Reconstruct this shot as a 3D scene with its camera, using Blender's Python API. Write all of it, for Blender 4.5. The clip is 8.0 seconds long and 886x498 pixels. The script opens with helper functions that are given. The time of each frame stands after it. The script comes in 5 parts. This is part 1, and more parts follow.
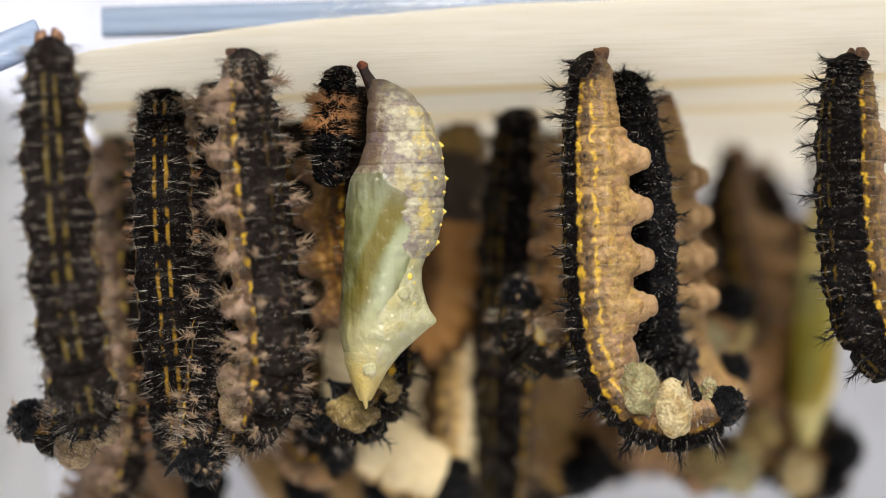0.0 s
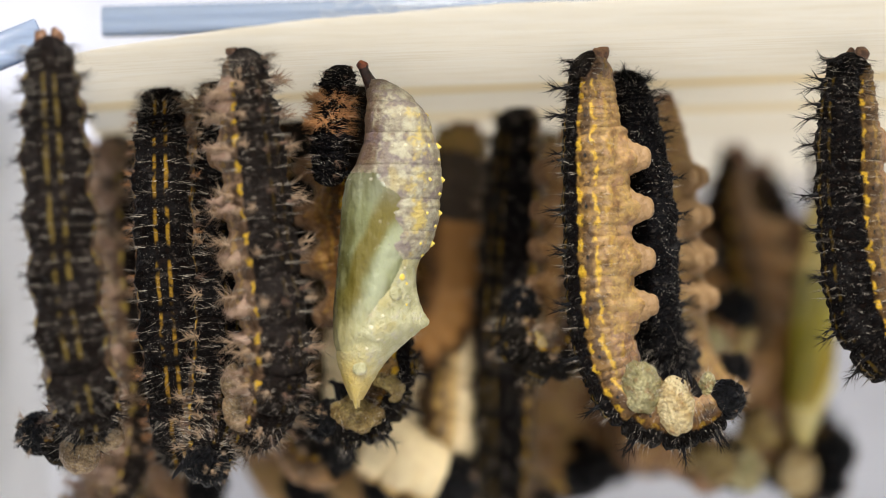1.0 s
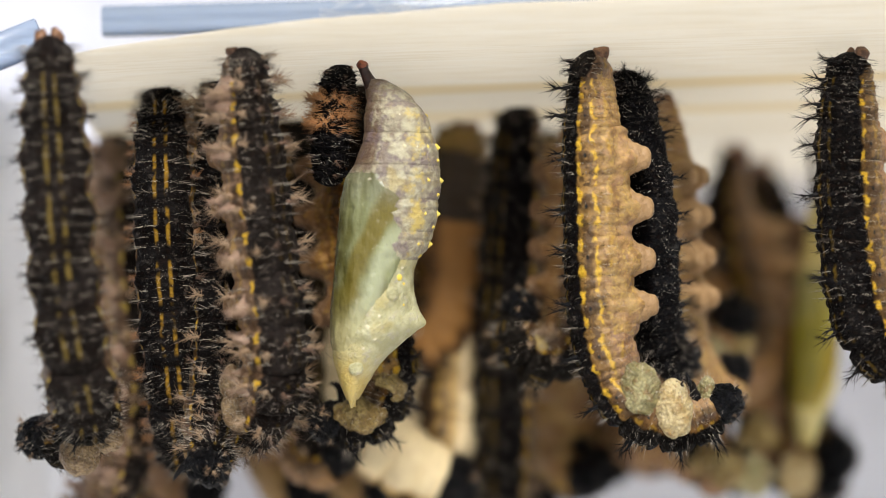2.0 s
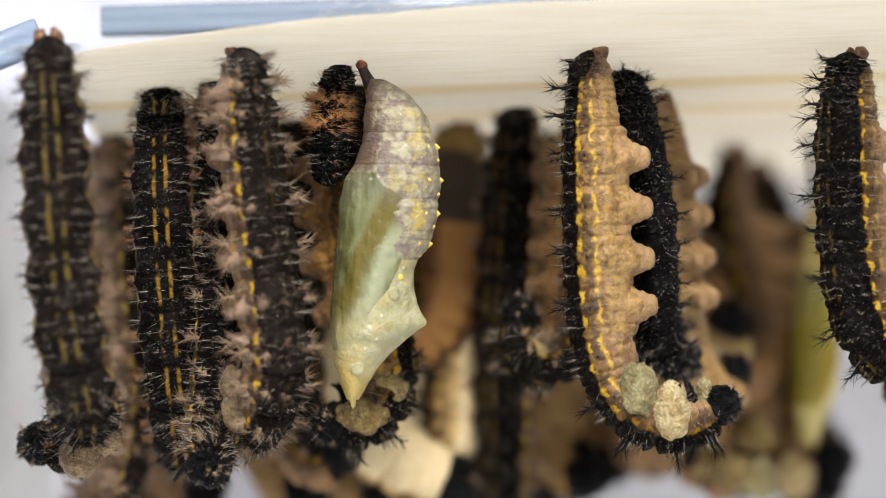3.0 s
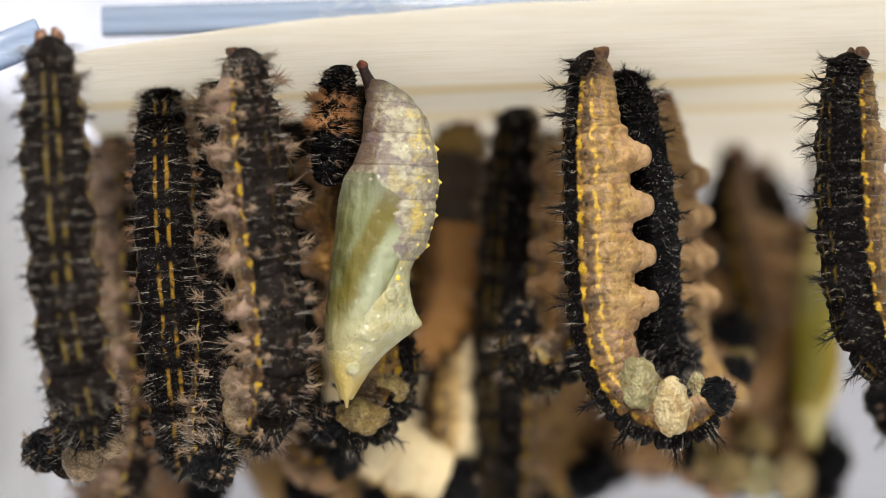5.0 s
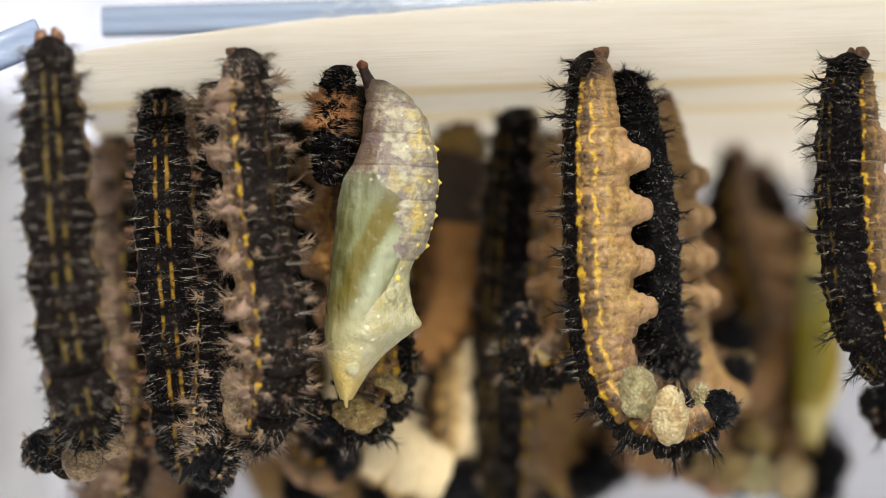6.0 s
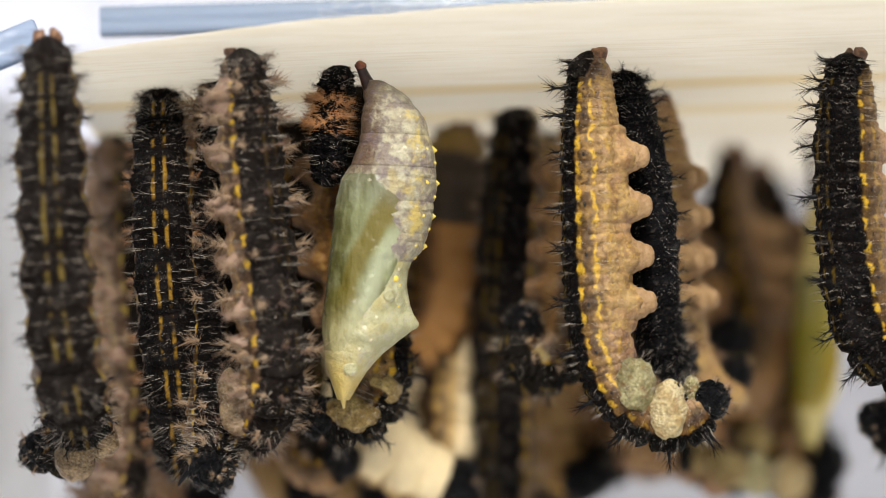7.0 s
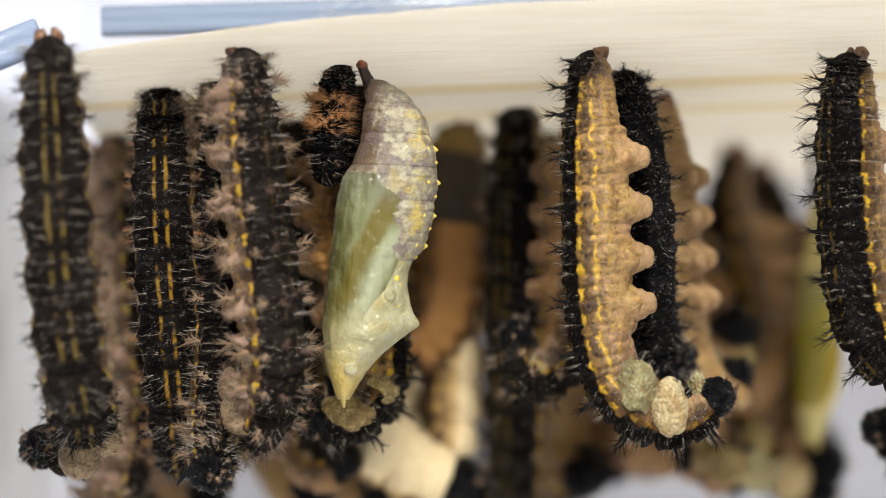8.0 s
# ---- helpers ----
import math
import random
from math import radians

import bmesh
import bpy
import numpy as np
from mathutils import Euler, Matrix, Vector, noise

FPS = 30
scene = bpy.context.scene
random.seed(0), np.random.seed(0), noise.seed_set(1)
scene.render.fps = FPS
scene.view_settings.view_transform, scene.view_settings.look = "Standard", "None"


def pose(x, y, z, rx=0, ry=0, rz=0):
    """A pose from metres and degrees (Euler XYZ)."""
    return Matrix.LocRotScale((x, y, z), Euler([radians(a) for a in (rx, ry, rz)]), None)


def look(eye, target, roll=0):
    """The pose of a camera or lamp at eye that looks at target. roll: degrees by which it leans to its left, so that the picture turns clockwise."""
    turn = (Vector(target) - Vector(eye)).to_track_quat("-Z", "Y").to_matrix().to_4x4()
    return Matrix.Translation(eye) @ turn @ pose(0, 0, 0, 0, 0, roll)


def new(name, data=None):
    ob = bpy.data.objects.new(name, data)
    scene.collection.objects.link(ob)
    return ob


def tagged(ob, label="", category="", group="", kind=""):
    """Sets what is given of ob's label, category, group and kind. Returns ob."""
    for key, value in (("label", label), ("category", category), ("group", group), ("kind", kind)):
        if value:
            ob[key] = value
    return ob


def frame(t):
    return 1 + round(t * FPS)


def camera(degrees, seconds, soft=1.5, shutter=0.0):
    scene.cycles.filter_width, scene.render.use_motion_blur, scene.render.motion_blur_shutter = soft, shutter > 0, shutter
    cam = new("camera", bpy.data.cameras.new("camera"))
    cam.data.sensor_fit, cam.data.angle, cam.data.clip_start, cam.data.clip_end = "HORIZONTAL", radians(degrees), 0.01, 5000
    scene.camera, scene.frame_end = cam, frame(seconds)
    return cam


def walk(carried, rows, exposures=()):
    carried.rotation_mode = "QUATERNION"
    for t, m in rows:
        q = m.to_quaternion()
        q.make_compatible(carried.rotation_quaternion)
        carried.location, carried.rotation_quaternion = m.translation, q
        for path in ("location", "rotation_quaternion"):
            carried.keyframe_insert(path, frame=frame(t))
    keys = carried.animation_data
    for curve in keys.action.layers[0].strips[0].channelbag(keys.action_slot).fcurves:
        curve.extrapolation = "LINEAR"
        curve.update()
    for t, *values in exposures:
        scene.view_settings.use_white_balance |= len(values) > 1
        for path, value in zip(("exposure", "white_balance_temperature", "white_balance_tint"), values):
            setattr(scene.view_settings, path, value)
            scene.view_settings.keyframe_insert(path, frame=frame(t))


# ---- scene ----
# The unit of the plan: K metres across one step of the plan grid at the sharp plane, EYE metres from the lens to that plane.
LENS = 14.0
WIDE, HIGH = 1568, 882
EYE = 0.224
K = 2 * EYE * math.tan(radians(LENS / 2)) / WIDE

cam = camera(LENS, 8.0, soft=1.0)
cam.data.dof.use_dof = True
cam.data.dof.focus_distance = EYE
cam.data.dof.aperture_fstop = 13.0


def P(px, py, d=0.0):
    """A place d millimetres behind the sharp plane, on the plan grid of that plane."""
    far = 1 + d * 0.001 / EYE
    return Vector(((px - WIDE / 2) * K * far, d * 0.001, (HIGH / 2 - py) * K * far))


def sight(dx, dy):
    return pose(0, -EYE, 0, 90 + dy, 0, dx)


walk(cam, [(0.0, sight(0, 0.012)), (1.0, sight(0, 0.004)), (2.8, sight(0, 0)), (3.0, sight(-0.012, 0)), (3.3, sight(0, 0)),
           (6.5, sight(0, 0.004)), (7.0, sight(-0.027, 0.01)), (7.3, sight(0, 0.012)), (8.0, sight(-0.006, 0))],
     exposures=[(0.0, 0.04, 6500, 10), (8.0, 0.04, 6500, 10)])

# ---- light ----
SUN_EL, SUN_AZ = 46.0, 4.0
world = bpy.data.worlds.new("daylight")
scene.world = world
world.use_nodes = True
sky = world.node_tree.nodes.new("ShaderNodeTexSky")
sky.sky_type = "NISHITA"
sky.sun_disc = False
sky.sun_elevation = radians(SUN_EL)
sky.sun_rotation = radians(180 - SUN_AZ)
back = world.node_tree.nodes["Background"]
back.inputs["Strength"].default_value = 0.10
world.node_tree.links.new(sky.outputs[0], back.inputs["Color"])
sun = new("sun", bpy.data.lights.new("sun", "SUN"))
sun.data.energy = 4.5
sun.data.angle = radians(22)
sun.data.color = (1.0, 0.955, 0.89)
sun.matrix_world = look((math.sin(radians(SUN_AZ)) * 0.5, -math.cos(radians(SUN_AZ)) * 0.5, math.tan(radians(SUN_EL)) * 0.5), (0, 0, 0))


# ---- materials ----
def put(nt, sock, v):
    if isinstance(v, bpy.types.NodeSocket):
        nt.links.new(v, sock)
    else:
        sock.default_value = v


def calc(nt, op, a, b=0.5):
    n = nt.nodes.new("ShaderNodeMath")
    n.operation = op
    put(nt, n.inputs[0], a)
    put(nt, n.inputs[1], b)
    return n.outputs[0]


def ramp(nt, v, a, b, lo=0.0, hi=1.0):
    n = nt.nodes.new("ShaderNodeMapRange")
    n.interpolation_type = "SMOOTHSTEP"
    put(nt, n.inputs[0], v)
    for i, x in enumerate((a, b, lo, hi)):
        n.inputs[i + 1].default_value = x
    return n.outputs[0]


def band(nt, v, a, b, s):
    return calc(nt, "MULTIPLY", ramp(nt, v, a - s, a + s), ramp(nt, v, b - s, b + s, 1.0, 0.0))


def cloud(nt, vec, scale, detail=3.0, rough=0.6):
    n = nt.nodes.new("ShaderNodeTexNoise")
    put(nt, n.inputs["Vector"], vec)
    n.inputs["Scale"].default_value = scale
    n.inputs["Detail"].default_value = detail
    n.inputs["Roughness"].default_value = rough
    return n.outputs[0]


def cells(nt, vec, scale):
    n = nt.nodes.new("ShaderNodeTexVoronoi")
    put(nt, n.inputs["Vector"], vec)
    n.inputs["Scale"].default_value = scale
    return n.outputs["Distance"]


def blend(nt, f, a, b):
    n = nt.nodes.new("ShaderNodeMix")
    n.data_type = "RGBA"
    put(nt, n.inputs[0], f)
    put(nt, n.inputs[6], a if isinstance(a, bpy.types.NodeSocket) else (*a, 1))
    put(nt, n.inputs[7], b if isinstance(b, bpy.types.NodeSocket) else (*b, 1))
    return n.outputs[2]


def spread(nt, scale=(1, 1, 1), shift=True):
    """Object coordinates, moved by a chance amount for each object."""
    t = nt.nodes.new("ShaderNodeTexCoord")
    m = nt.nodes.new("ShaderNodeMapping")
    nt.links.new(t.outputs["Object"], m.inputs["Vector"])
    m.inputs["Scale"].default_value = scale
    if shift:
        o = nt.nodes.new("ShaderNodeObjectInfo")
        k = calc(nt, "MULTIPLY", o.outputs["Random"], 3.7)
        c = nt.nodes.new("ShaderNodeCombineXYZ")
        for i in range(3):
            nt.links.new(k, c.inputs[i])
        nt.links.new(c.outputs[0], m.inputs["Location"])
    return m.outputs[0]


def surface(name, rough=0.5, spec=0.5):
    m = bpy.data.materials.new(name)
    m.use_nodes = True
    b = m.node_tree.nodes["Principled BSDF"]
    b.inputs["Roughness"].default_value = rough
    b.inputs["Specular IOR Level"].default_value = spec
    return m, m.node_tree, b


def relief(nt, b, height, distance, strength=1.0):
    n = nt.nodes.new("ShaderNodeBump")
    n.inputs["Strength"].default_value = strength
    n.inputs["Distance"].default_value = distance
    put(nt, n.inputs["Height"], height)
    nt.links.new(n.outputs[0], b.inputs["Normal"])


def skin(name, back_col, side_col, belly_col, edge, line=1.0, side_line=1.0, speck=0.3, gold=((0.46, 0.24, 0.016), (0.76, 0.50, 0.05)), sheen=0.5, holes=1.0, mottle=1.0, low_line=0.25, soft=0.0):
    """A caterpillar's skin. The map's first number runs from the back's middle (0) to the belly's (1), its second along the ring."""
    m, nt, b = surface(name, 0.6, 0.05)
    uv = nt.nodes.new("ShaderNodeUVMap")
    s = nt.nodes.new("ShaderNodeSeparateXYZ")
    nt.links.new(uv.outputs[0], s.inputs[0])
    t, v = s.outputs[0], s.outputs[1]
    vec = spread(nt)
    wob = calc(nt, "MULTIPLY", calc(nt, "SUBTRACT", cloud(nt, vec, 1100, 3), 0.5), 0.13)
    tw = calc(nt, "ADD", t, wob)
    patch = cloud(nt, vec, 900, 2)
    fine = cloud(nt, vec, 3200, 4, 0.7)
    coarse = cloud(nt, vec, 420, 3)
    yellow = blend(nt, fine, *gold)
    dark = blend(nt, ramp(nt, coarse, 0.35, 0.7), back_col, tuple(c * 2.0 + 0.003 for c in back_col))
    side = blend(nt, ramp(nt, patch, 0.45, 0.7), side_col, tuple(c * 0.3 for c in side_col))
    belly = blend(nt, ramp(nt, patch, 0.3, 0.75), belly_col, tuple(c * (1 - mottle * (1 - f)) for c, f in zip(belly_col, (0.6, 0.48, 0.45))))
    belly = blend(nt, calc(nt, "MULTIPLY", ramp(nt, fine, 0.52, 0.62), 0.5 * min(1.0, mottle)), belly, (0.60, 0.39, 0.08))
    col = blend(nt, ramp(nt, tw, edge + 0.2, edge + 0.3), side, belly)
    col = blend(nt, ramp(nt, tw, edge - 0.02, edge + 0.03), dark, col)
    um = nt.nodes.new("ShaderNodeCombineXYZ")
    nt.links.new(calc(nt, "MULTIPLY", t, 9.0), um.inputs[0])
    nt.links.new(calc(nt, "MULTIPLY", v, 7.0), um.inputs[1])
    oi = nt.nodes.new("ShaderNodeObjectInfo")
    nt.links.new(calc(nt, "MULTIPLY", oi.outputs["Random"], 40.0), um.inputs[2])
    crease = cloud(nt, um.outputs[0], 1.3, 4, 0.65)
    col = blend(nt, calc(nt, "MULTIPLY", calc(nt, "MULTIPLY", ramp(nt, crease, 0.34, 0.50, 1.0, 0.0), ramp(nt, tw, edge, edge + 0.2, 0.05, 0.42)), mottle), col, (0.09, 0.035, 0.014))
    mauve = calc(nt, "MULTIPLY", calc(nt, "MULTIPLY", ramp(nt, coarse, 0.50, 0.62), ramp(nt, tw, edge + 0.2, edge + 0.3)), 0.4 * mottle)
    col = blend(nt, mauve, col, (0.36, 0.20, 0.13))
    rosy = calc(nt, "MULTIPLY", calc(nt, "MULTIPLY", ramp(nt, crease, 0.5, 0.66), ramp(nt, tw, edge + 0.15, edge + 0.3)), 0.4 * mottle)
    col = blend(nt, rosy, col, (0.60, 0.35, 0.14))
    # the two lines along the back, broken at the rings
    two = calc(nt, "MULTIPLY", band(nt, calc(nt, "ADD", t, calc(nt, "MULTIPLY", wob, 0.25)), 0.045, 0.082, 0.012), band(nt, v, 0.18, 0.8, 0.06))
    two = calc(nt, "MULTIPLY", calc(nt, "MULTIPLY", two, ramp(nt, patch, 0.40, 0.54)), line)
    # bright flecks along the side: two to a ring, and a wavy line under them
    vw = calc(nt, "ADD", v, calc(nt, "MULTIPLY", wob, 1.2))
    wave = calc(nt, "MULTIPLY", calc(nt, "SINE", calc(nt, "MULTIPLY", v, 7.5)), 0.016)
    rag = calc(nt, "MULTIPLY", calc(nt, "SUBTRACT", cloud(nt, vec, 2300, 3), 0.5), 0.10)
    pairs = calc(nt, "MAXIMUM", band(nt, vw, 0.19, 0.37, 0.03), band(nt, vw, 0.58, 0.75, 0.03))
    fleck = calc(nt, "MULTIPLY", band(nt, calc(nt, "ADD", tw, rag), edge + 0.005, edge + 0.05, 0.012), pairs)
    fleck = calc(nt, "MULTIPLY", fleck, ramp(nt, patch, 0.26, 0.36))
    low = calc(nt, "MULTIPLY", band(nt, calc(nt, "ADD", calc(nt, "ADD", tw, rag), wave), edge + 0.165, edge + 0.205, 0.014), ramp(nt, cloud(nt, vec, 1100, 2), 0.40, 0.50))
    third = calc(nt, "MULTIPLY", band(nt, calc(nt, "SUBTRACT", tw, wave), edge + 0.30, edge + 0.335, 0.02), ramp(nt, cloud(nt, vec, 900, 2), 0.48, 0.58))
    low = calc(nt, "MULTIPLY", calc(nt, "MAXIMUM", low, calc(nt, "MULTIPLY", third, 0.45)), low_line)
    gap = calc(nt, "MULTIPLY", band(nt, calc(nt, "ADD", tw, rag), edge + 0.03, edge + 0.15, 0.02), ramp(nt, cloud(nt, vec, 1000, 2), 0.40, 0.54))
    col = blend(nt, calc(nt, "MULTIPLY", gap, 0.8), col, (0.055, 0.026, 0.009))
    more = calc(nt, "MULTIPLY", calc(nt, "MAXIMUM", fleck, low), side_line)
    col = blend(nt, calc(nt, "MAXIMUM", two, more), col, yellow)
    # grey-brown highlights on the back's wrinkle ridges, painted into the base colour
    grey = calc(nt, "MULTIPLY", calc(nt, "MULTIPLY", ramp(nt, crease, 0.5, 0.68), ramp(nt, fine, 0.4, 0.6)), ramp(nt, tw, edge - 0.04, edge + 0.02, sheen, 0.0))
    col = blend(nt, grey, col, (0.075, 0.057, 0.043))
    # brown folds along the belly
    fold = calc(nt, "MAXIMUM", band(nt, calc(nt, "ADD", tw, rag), edge + 0.245, edge + 0.262, 0.01), band(nt, calc(nt, "SUBTRACT", tw, rag), edge + 0.40, edge + 0.42, 0.01))
    fold = calc(nt, "MULTIPLY", fold, ramp(nt, cloud(nt, vec, 700, 2), 0.44, 0.56))
    col = blend(nt, calc(nt, "MULTIPLY", fold, 0.65 * mottle), col, (0.12, 0.05, 0.02))
    # white points
    dots = ramp(nt, cells(nt, vec, 5200), 0.12, 0.22, 1.0, 0.0)
    dots = calc(nt, "MULTIPLY", dots, ramp(nt, cloud(nt, vec, 1500, 1), 0.48, 0.6))
    col = blend(nt, calc(nt, "MULTIPLY", dots, speck), col, (0.75, 0.7, 0.6))
    # breathing hole
    du = calc(nt, "DIVIDE", calc(nt, "SUBTRACT", t, edge + 0.10), 0.013)
    dv = calc(nt, "DIVIDE", calc(nt, "SUBTRACT", v, 0.46), 0.04)
    hole = ramp(nt, calc(nt, "ADD", calc(nt, "MULTIPLY", du, du), calc(nt, "MULTIPLY", dv, dv)), 0.6, 1.1, 1.0, 0.0)
    col = blend(nt, calc(nt, "MULTIPLY", hole, holes), col, (0.006, 0.005, 0.004))
    nt.links.new(col, b.inputs["Base Color"])
    nt.links.new(ramp(nt, fine, 0.3, 0.7, 0.3, 0.6), b.inputs["Roughness"])
    glint = calc(nt, "ADD", ramp(nt, tw, edge, edge + 0.15, 0.015, 0.45), calc(nt, "MULTIPLY", ramp(nt, crease, 0.55, 0.70), 0.22))
    nt.links.new(glint, b.inputs["Specular IOR Level"])
    b.inputs["Subsurface Weight"].default_value = soft
    b.inputs["Subsurface Radius"].default_value = (0.0006, 0.0004, 0.0002)
    rise = calc(nt, "ADD", calc(nt, "ADD", cloud(nt, vec, 2600, 4, 0.65), calc(nt, "MULTIPLY", crease, 1.1)), calc(nt, "MULTIPLY", dots, 0.5))
    relief(nt, b, calc(nt, "MULTIPLY", rise, ramp(nt, tw, edge, edge + 0.15, 1.0, 0.4)), 0.00034, 1.0)
    return m


def plain(name, a, c, scale, rough=0.5, bump=0.0001, spec=0.5, detail=4.0, lo=0.35, hi=0.68):
    m, nt, b = surface(name, rough, spec)
    vec = spread(nt)
    f = cloud(nt, vec, scale, detail)
    f2 = cloud(nt, vec, scale * 4.3, 3)
    col = blend(nt, ramp(nt, f, lo, hi), a, c)
    col = blend(nt, calc(nt, "MULTIPLY", ramp(nt, f2, 0.5, 0.72), 0.4), col, tuple(0.55 * x for x in a))
    nt.links.new(col, b.inputs["Base Color"])
    nt.links.new(ramp(nt, f2, 0.3, 0.7, rough * 0.75, min(1, rough * 1.25)), b.inputs["Roughness"])
    relief(nt, b, calc(nt, "ADD", f, f2), bump, 0.8)
    return m


SKIN_BLACK = skin("black_skin", (0.0035, 0.003, 0.003), (0.16, 0.09, 0.03), (0.26, 0.15, 0.07), 0.40, 0.16, 1.0, 0.35)
SKIN_LINED = skin("lined_black_skin", (0.0035, 0.003, 0.003), (0.2, 0.09, 0.02), (0.30, 0.16, 0.06), 0.42, 0.55, 1.0, 0.4, ((0.36, 0.17, 0.012), (0.62, 0.38, 0.05)))
SKIN_DUSKY = skin("dusky_skin", (0.009, 0.007, 0.006), (0.20, 0.125, 0.075), (0.30, 0.185, 0.10), 0.36, 0.4, 1.0, 0.15, ((0.26, 0.17, 0.04), (0.50, 0.36, 0.08)), 0.8)
SKIN_INK = skin("ink_black_skin", (0.003, 0.003, 0.0035), (0.05, 0.03, 0.015), (0.16, 0.09, 0.04), 0.66, 0.0, 0.3, 1.0)
SKIN_TAN = skin("tan_skin", (0.0035, 0.003, 0.003), (0.30, 0.17, 0.05), (0.36, 0.228, 0.082), 0.28, 0.3, 1.0, 0.2, sheen=0.3, low_line=1.0, soft=0.2)
# tan bellies in direct sun: the sunlight is painted in as a cream base colour
SKIN_SUNLIT = skin("sunlit_skin", (0.05, 0.03, 0.015), (0.56, 0.36, 0.13), (0.86, 0.71, 0.42), 0.25, 0.3, 0.3, 0.1, holes=0.0, mottle=0.2)
SKIN_RUST = skin("rust_skin", (0.008, 0.006, 0.005), (0.20, 0.09, 0.025), (0.42, 0.20, 0.05), 0.56, 0.2, 0.4, 0.1, holes=0.0, mottle=0.12)
SKIN_BROWN = skin("brown_skin", (0.012, 0.008, 0.005), (0.10, 0.045, 0.014), (0.20, 0.095, 0.03), 0.34, 0.4, 0.7, 0.12, holes=0.0)
SKIN_UMBER = skin("umber_skin", (0.006, 0.005, 0.004), (0.10, 0.05, 0.016), (0.22, 0.112, 0.036), 0.40, 0.2, 0.5, 0.1, holes=0.0, mottle=0.4)
SKIN_OLIVE = skin("olive_skin", (0.10, 0.075, 0.012), (0.16, 0.11, 0.015), (0.22, 0.15, 0.03), 0.40, 0.2, 0.8, 0.1, holes=0.0, mottle=0.6)
SKIN_GOLDEN = skin("golden_skin", (0.012, 0.008, 0.005), (0.24, 0.10, 0.016), (0.27, 0.13, 0.028), 0.45, 0.1, 1.0, 0.1, holes=0.0, mottle=1.0)
SKIN_FORE = skin("fore_body_skin", (0.004, 0.0035, 0.003), (0.14, 0.07, 0.02), (0.30, 0.21, 0.09), 0.36, 0.1, 0.25, 0.3, mottle=0.9)
SKIN_MAUVE = skin("mauve_tan_skin", (0.0035, 0.003, 0.003), (0.25, 0.14, 0.045), (0.25, 0.145, 0.075), 0.28, 0.3, 1.0, 0.2, sheen=0.3, low_line=0.9, soft=0.2)
# near-black skin: shade under the strip painted into the back row's upper rings
SKIN_SHADED = skin("shaded_skin", (0.004, 0.0035, 0.003), (0.02, 0.012, 0.006), (0.035, 0.02, 0.01), 0.5, 0.1, 0.5, 0.1, holes=0.0, mottle=0.0)
SKIN_SMOKY = skin("smoky_skin", (0.009, 0.007, 0.006), (0.22, 0.135, 0.08), (0.32, 0.20, 0.115), 0.36, 0.06, 1.0, 0.1, sheen=0.9)
SPINE_BLACK = plain("black_horn", (0.004, 0.004, 0.005), (0.013, 0.011, 0.011), 1500, 0.45, 0.00002, 0.1)
SPINE_RUSTY = plain("rusty_horn", (0.08, 0.042, 0.025), (0.19, 0.11, 0.068), 1500, 0.45, 0.00002)
SPINE_PALE = plain("pale_horn", (0.25, 0.155, 0.085), (0.44, 0.31, 0.195), 1500, 0.5, 0.00002)
SPINE_FLESHY = plain("fleshy_horn", (0.27, 0.165, 0.11), (0.44, 0.30, 0.21), 1500, 0.5, 0.00002)
SPINE_ORANGE = plain("orange_horn", (0.40, 0.17, 0.055), (0.54, 0.28, 0.11), 1500, 0.5, 0.00002)


def hair_mat():
    m, nt, b = surface("pale_hair", 0.45, 0.3)
    g = nt.nodes.new("ShaderNodeNewGeometry")
    r = g.outputs["Random Per Island"]
    col = blend(nt, ramp(nt, r, 0.15, 0.75), (0.06, 0.04, 0.026), (0.66, 0.58, 0.47))
    nt.links.new(col, b.inputs["Base Color"])
    return m


HAIR = hair_mat()


def head_mat():
    m, nt, b = surface("black_head_shell", 0.3, 0.12)
    vec = spread(nt)
    f = cloud(nt, vec, 2400, 4)
    col = blend(nt, ramp(nt, f, 0.35, 0.7), (0.003, 0.003, 0.003), (0.010, 0.010, 0.012))
    dots = calc(nt, "MULTIPLY", ramp(nt, cells(nt, vec, 3600), 0.08, 0.17, 1.0, 0.0), ramp(nt, cloud(nt, vec, 1300, 1), 0.48, 0.58))
    col = blend(nt, calc(nt, "MULTIPLY", dots, 0.75), col, (0.26, 0.19, 0.11))
    nt.links.new(col, b.inputs["Base Color"])
    relief(nt, b, calc(nt, "ADD", calc(nt, "MULTIPLY", f, 2.0), dots), 0.0006, 1.0)
    return m


HEAD_BLACK = head_mat()


